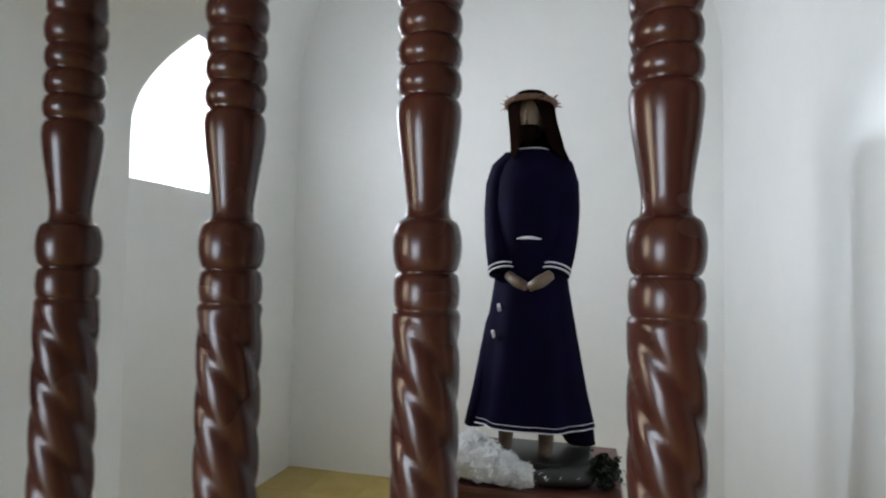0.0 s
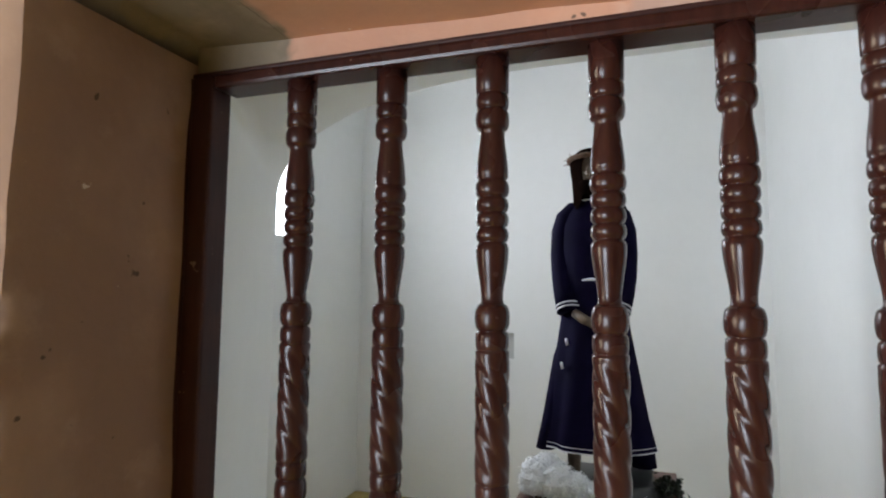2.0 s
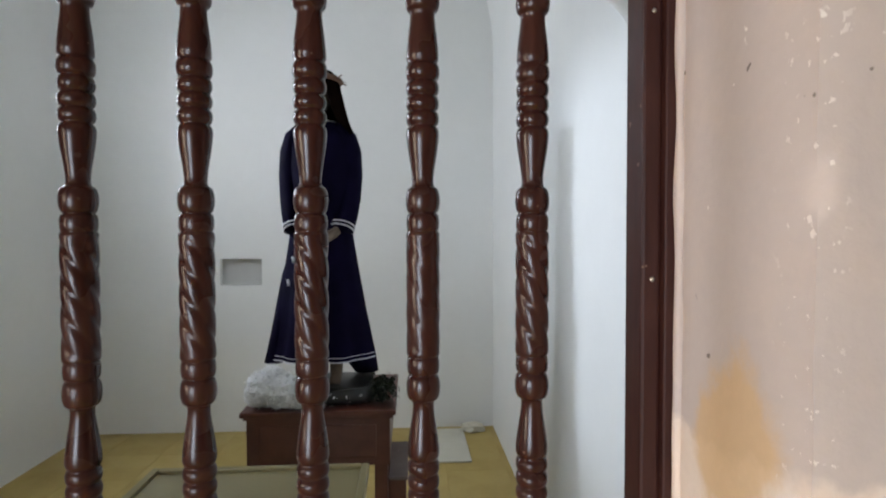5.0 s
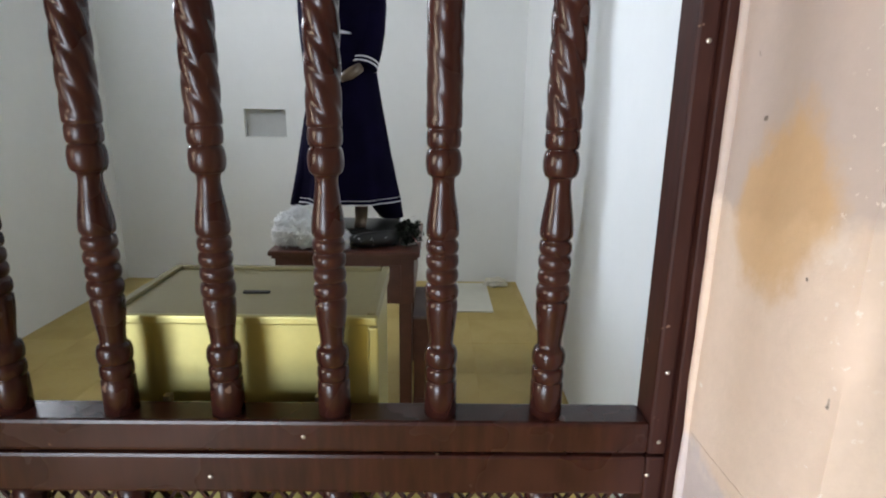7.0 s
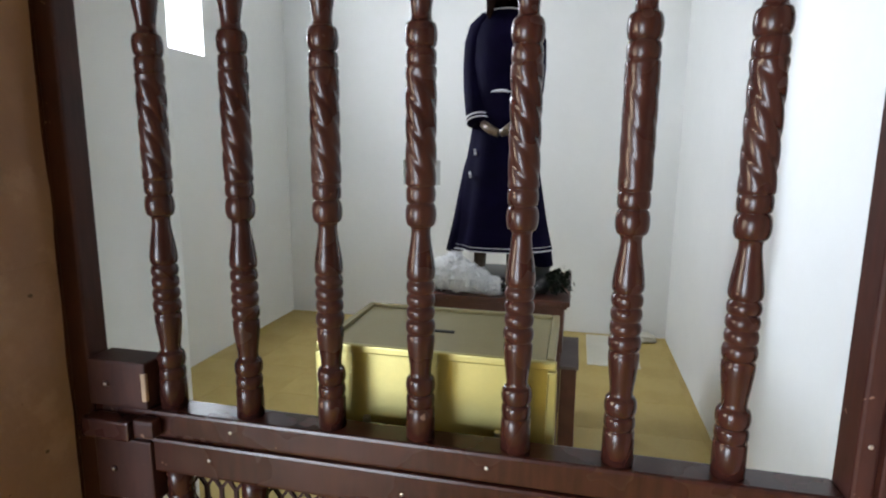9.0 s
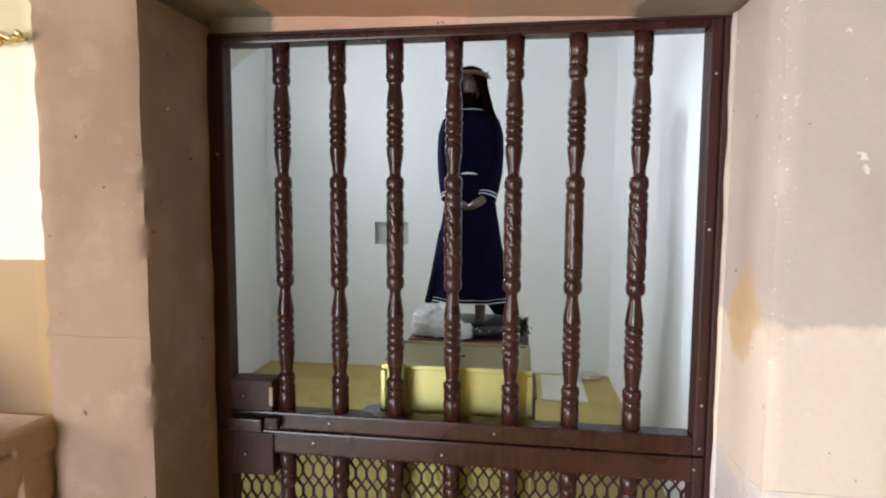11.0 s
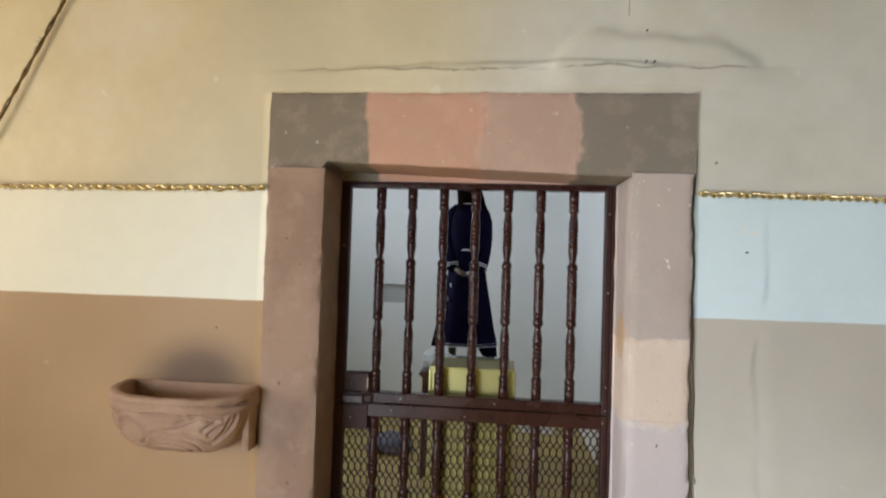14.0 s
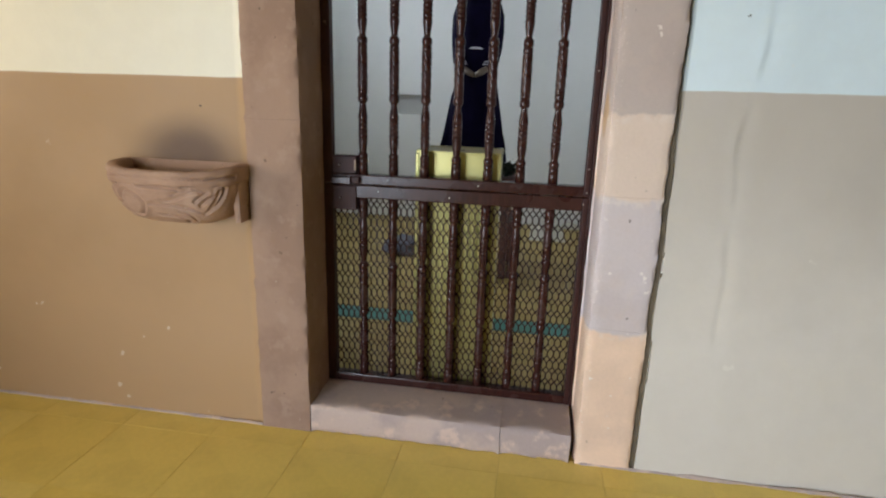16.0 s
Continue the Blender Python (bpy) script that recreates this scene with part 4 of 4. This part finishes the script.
    for ring, r in ((rings[0], 0.0028), (rings[2], 0.0014)):
        tube(bm, [v.co + Vector((0, 0, 0.002 if r > 0.002 else 0.008)) for v in ring + ring[:1]], r, 5)
    collar = [v.co.copy() for v in rings[-2]]
    tube(bm, [p + Vector((0, -0.006, 0.0)) for p in collar + collar[:1]], 0.003, 5)
    tube(bm, [(cx + x, cy - 0.112 + 1.1 * x * x, 1.782 + 0.004 * math.cos(x * 40)) for x in np.linspace(-0.042, 0.05, 9)], [0.002, 0.0045, 0.006, 0.007, 0.007, 0.007, 0.006, 0.0045, 0.002], 6)
    for x, y, z in ((-0.222, 1.86, 1.62), (-0.25, 1.84, 1.52), (-0.27, 1.83, 1.42), (-0.355, 1.86, 1.09)):
        tube(bm, [(x, y, z - 0.014), (x - 0.004, y - 0.004, z + 0.014)], 0.006, 6)
    bm.faces.ensure_lookup_table()
    for f in bm.faces[first:]:
        f.material_index = 1
    # dark base block
    first = len(bm.faces)
    box(-0.27, 0.09, 1.79, 2.08, TZ + 0.002, 0.962, 0.006, bm)
    bm.faces.ensure_lookup_table()
    for f in bm.faces[first:]:
        f.material_index = 5
    bmesh.ops.recalc_face_normals(bm, faces=bm.faces[:])
    ob = part("statue", bm, [ROBE, TRIM, SKIN, HAIR, THORN, BLACK], smooth=True)
    tagged(ob, "robed statue in dark violet velvet with silver braid on the table", "statue")


statue()


# ---- table and what lies on it ----
def side_table():
    top = thing("side_table", "red-brown wooden table carrying the statue", "table", at=(0, 0, 0))
    bm = box(-0.448, 0.198, 1.675, 2.30, TZ - 0.022, TZ, 0.006)
    box(-0.436, 0.186, 1.687, 2.29, TZ - 0.036, TZ - 0.0225, 0.004, bm)
    part("tabletop", bm, TABLE_WOOD, top)
    part("apron", box(-0.425, 0.172, 1.70, 1.725, 0.655, TZ - 0.0365, 0.004), TABLE_WOOD, top)
    part("apron", box(-0.425, -0.40, 1.726, 2.27, 0.66, TZ - 0.0365, 0.003), TABLE_WOOD, top)
    part("apron", box(0.147, 0.172, 1.726, 2.27, 0.66, TZ - 0.0365, 0.003), TABLE_WOOD, top)
    part("drawer_front", box(-0.37, 0.115, 1.694, 1.702, 0.69, 0.83, 0.004), TABLE_WOOD, top)
    for x0, x1 in ((-0.43, -0.37), (0.105, 0.162)):
        for y0 in (1.727, 2.215):
            part("leg", box(x0, x1, y0, y0 + 0.055, Z_IN + 0.001, 0.857, 0.005), TABLE_WOOD, top)


side_table()


def low_cabinet():
    top = thing("low_cabinet", "low dark wooden cabinet with a dusty top beside the table", "cabinet", at=(0, 0, 0))
    part("body", box(0.17, 0.24, 1.756, 2.155, Z_IN + 0.001, 0.566, 0.004), TABLE_WOOD, top)
    part("cabinet_top", box(0.165, 0.248, 1.742, 2.165, 0.5665, 0.583, 0.004), DUSTY, top, "grey dusty cabinet top")
    part("plinth", box(0.167, 0.244, 1.748, 2.16, Z_IN + 0.001, 0.167, 0.003), TABLE_WOOD, top)


low_cabinet()


def fluff():
    """A bundle of crumpled white tulle: many small curled petals over a lumpy core."""
    rng = random.Random(9)
    bm = bmesh.new()
    lumps = [((-0.36, 1.76, 0.975), 0.075), ((-0.29, 1.75, 0.965), 0.075), ((-0.22, 1.75, 0.945), 0.06), ((-0.15, 1.74, 0.925), 0.045), ((-0.33, 1.77, 1.01), 0.055), ((-0.395, 1.76, 0.945), 0.045)]
    for c, r in lumps:
        own = bmesh.new()
        bmesh.ops.create_icosphere(own, subdivisions=3, radius=r)
        for v in own.verts:
            v.co = v.co * (1 + 0.25 * noise.noise(v.co * 45 + Vector(c) * 9)) + Vector(c)
            v.co.z = max(v.co.z, TZ + 0.002)
        merge(bm, own)
    for i in range(3600):
        c, r = rng.choice(lumps)
        d = Vector((rng.gauss(0, 1), rng.gauss(0, 1), rng.gauss(0.1, 1))).normalized()
        p = Vector(c) + d * r * rng.uniform(0.85, 1.05)
        if p.z < TZ + 0.006:
            continue
        u = d.cross(Vector((rng.gauss(0, 1), rng.gauss(0, 1), rng.gauss(0, 1)))).normalized()
        w = d.cross(u)
        s, h = rng.uniform(0.002, 0.005), rng.uniform(0.003, 0.014)
        q = p + d * h + w * rng.uniform(0.006, 0.016)
        q.z = max(q.z, TZ + 0.003)
        v = [bm.verts.new(k) for k in (p - u * s, p + u * s, q + u * s * 0.6 + w * 0.004, q - u * s * 0.5 + w * 0.002)]
        bm.faces.new(v)
    tagged(part("tulle_bundle", bm, FLUFF), "crumpled bundle of white tulle at the table edge", "tulle bundle")


fluff()


def bouquet():
    top = thing("bouquet", "dark dried bouquet in black foil with a red ribbon", "bouquet", at=(0, 0, 0))
    rng = random.Random(12)
    bm = bmesh.new()
    path = [(-0.12, 1.74, 0.925), (-0.05, 1.75, 0.93), (0.04, 1.77, 0.932), (0.09, 1.8, 0.935)]
    tube(bm, path, [0.02, 0.03, 0.034, 0.03], 14)
    for v in bm.verts:
        v.co += noise.noise_vector(v.co * 40) * 0.006
        v.co.z = max(v.co.z, TZ + 0.001)
    part("wrapping", bm, BLACK, top, "crumpled black foil wrapping", True)
    bm = bmesh.new()
    for i in range(1100):
        c = Vector((0.14 + rng.gauss(0, 0.022), 1.83 + rng.gauss(0, 0.03), 0.948 + rng.gauss(0, 0.02)))
        c.z = max(c.z, TZ + 0.012)
        d = Vector((rng.gauss(0, 1), rng.gauss(0, 1), rng.gauss(0, 1))).normalized()
        u = d.cross(Vector((0.3, 0.5, 0.8))).normalized()
        ln, w = rng.uniform(0.014, 0.03), rng.uniform(0.005, 0.009)
        v = [bm.verts.new(k) for k in (c, c + d * ln * 0.5 + u * w, c + d * ln, c + d * ln * 0.5 - u * w)]
        if min(k.co.z for k in v) > TZ:
            bm.faces.new(v)
    tagged(part("leaves", bm, LEAF, top, "dark dry leaves"), kind="stuff")
    for x, y, ln in ((0.193, 1.72, 0.16), (0.201, 1.74, 0.2)):
        bm = bmesh.new()
        pts = [(0.16, y + 0.05, TZ + 0.05), (0.185, y + 0.01, TZ + 0.03), (x + 0.002, y, TZ + 0.006), (x + 0.006, y, TZ - 0.04), (x + 0.004, y - 0.004, TZ - ln * 0.6), (x + 0.006, y, TZ - ln)]
        rows = [[Vector(p) + Vector((0, -0.005, 0)), Vector(p) + Vector((0, 0.005, 0))] for p in pts]
        grid(bm, rows)
        bmesh.ops.solidify(bm, geom=bm.faces[:], thickness=0.0012)
        part("ribbon", bm, RED, top, "narrow red ribbon")
    # crinkled clear wrap; white slivers stand in for the glints on its folds
    bm = bmesh.new()
    for i in range(60):
        c = Vector((rng.uniform(-0.2, 0.08), rng.uniform(1.70, 1.76), TZ + rng.uniform(0.004, 0.06)))
        d = Vector((rng.gauss(0, 1), rng.gauss(0, 0.4), rng.gauss(0, 0.5))).normalized() * rng.uniform(0.006, 0.018)
        u = Vector((0, 0.3, 1)).cross(d).normalized() * 0.002
        q = c + d
        q.z = max(q.z, TZ + 0.003)
        bm.faces.new([bm.verts.new(k) for k in (c - u, c + u, q + u, q - u)])
    tagged(part("clear_wrap", bm, FLUFF, top, "crinkled clear cellophane, its glints as white slivers"), kind="stuff")


bouquet()


# ---- on the chapel floor ----
bm = box(0.325, 0.665, 2.98, 3.605, Z_IN + 0.0015, Z_IN + 0.012, 0.002)
tagged(part("floor_board", bm, PAPER), "pale rectangular board lying on the tiles", "board")


def heap(name, c, rx, ry, h, material, label, category, seed):
    bm = bmesh.new()
    bmesh.ops.create_icosphere(bm, subdivisions=4, radius=1.0)
    for v in bm.verts:
        n = 1 + 0.3 * noise.noise(v.co * 2.2 + Vector((seed, 0, 0))) + 0.1 * noise.noise(v.co * 7 + Vector((0, seed, 0)))
        v.co = Vector((c[0] + v.co.x * rx * n, c[1] + v.co.y * ry * n, Z_IN + max(0.001, h * 0.35 + v.co.z * h * 0.65 * n)))
    tagged(part(name, bm, material, smooth=True), label, category)


heap("cloth_bag", (-0.76, 2.318), 0.184, 0.184, 0.12, BLUEGREY, "slack blue-grey cloth bag on the floor", "bag", 2.0)
heap("rag", (0.738, 3.577), 0.092, 0.055, 0.065, PAPER, "crumpled pale rag in the corner", "rag", 6.0)


# ---- nails left in the wall ----
def nail(x, z, r):
    bm = bmesh.new()
    y = FACE - plaster(x, z)
    tube(bm, [(x, y + 0.004, z), (x + 0.001, y - 0.012, z + 0.002), (x + 0.002, y - 0.0125, z + 0.002), (x + 0.002, y - 0.016, z + 0.002)], [r * 0.5, r * 0.5, r, r], 8)
    tagged(part("nail", bm, BLACK), "old dark iron nail in the plaster", "nail", "nails in the wall")


for x, z, r in ((-0.875, 2.82, 0.004), (-0.115, 2.78, 0.004), (0.61, 2.43, 0.004), (0.64, 2.43, 0.004), (0.87, 2.07, 0.003), (0.98, 1.75, 0.003), (-0.99, 1.40, 0.003), (0.62, 2.56, 0.003)):
    nail(x, z, r)


# ---- loose mortar along the foot of the wall ----
def mortar_line(x0, x1, seed):
    bm = bmesh.new()
    xs = np.arange(x0, x1, 0.012)
    tube(bm, [(x, FACE - 0.004 + 0.003 * noise.noise(Vector((x * 9, seed, 0))), 0.001 + 0.003 * noise.noise(Vector((x * 14, 0, seed)))) for x in xs],
         [max(0.003, 0.008 + 0.007 * noise.noise(Vector((x * 5, seed, 2))) + 0.004 * noise.noise(Vector((x * 31, seed, 5)))) for x in xs], 8)
    tagged(part("baseboard", bm, STONE_STEP, smooth=True), "ragged mortar line at the foot of the wall", "mortar", kind="structure")


mortar_line(-4.1, -0.58, 3.0)
mortar_line(0.6, 4.1, 8.0)


# ---- floor tiles ----
def tiles():
    cache = {}

    def lay(x0, x1, y0, y1, material, parent, z=0.0):
        g = 0.0006
        key = (round(x1 - x0, 3), round(y1 - y0, 3), material.name)
        if key not in cache:
            bm = box(-(x1 - x0) / 2 + g, (x1 - x0) / 2 - g, -(y1 - y0) / 2 + g, (y1 - y0) / 2 - g, -0.012, 0.0, 0.0008, segments=1)
            me = bpy.data.meshes.new("tile")
            bm.to_mesh(me)
            bm.free()
            me.materials.append(material)
            cache[key] = me
        ob = new("tile", cache[key])
        ob.location = ((x0 + x1) / 2, (y0 + y1) / 2, z + random.uniform(-0.0006, 0.0006))
        ob.parent = parent

    s = 0.421
    ys = [FACE + 0.01, -0.385] + [-0.385 - s * k for k in range(1, 11)]
    for a, b in zip(ys, ys[1:]):
        k = -10
        while 0.268 + s * k < 4.0:
            if 0.268 + s * k > -4.3:
                lay(0.268 + s * k, 0.268 + s * (k + 1), b, a, YELLOW, FLOOR_HALL)
            k += 1
    s = 0.384
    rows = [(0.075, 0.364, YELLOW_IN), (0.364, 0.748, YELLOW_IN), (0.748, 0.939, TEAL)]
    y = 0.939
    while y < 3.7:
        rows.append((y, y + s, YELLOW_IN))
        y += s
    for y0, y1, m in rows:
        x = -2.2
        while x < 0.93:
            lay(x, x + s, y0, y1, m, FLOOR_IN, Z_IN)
            x += s


tiles()
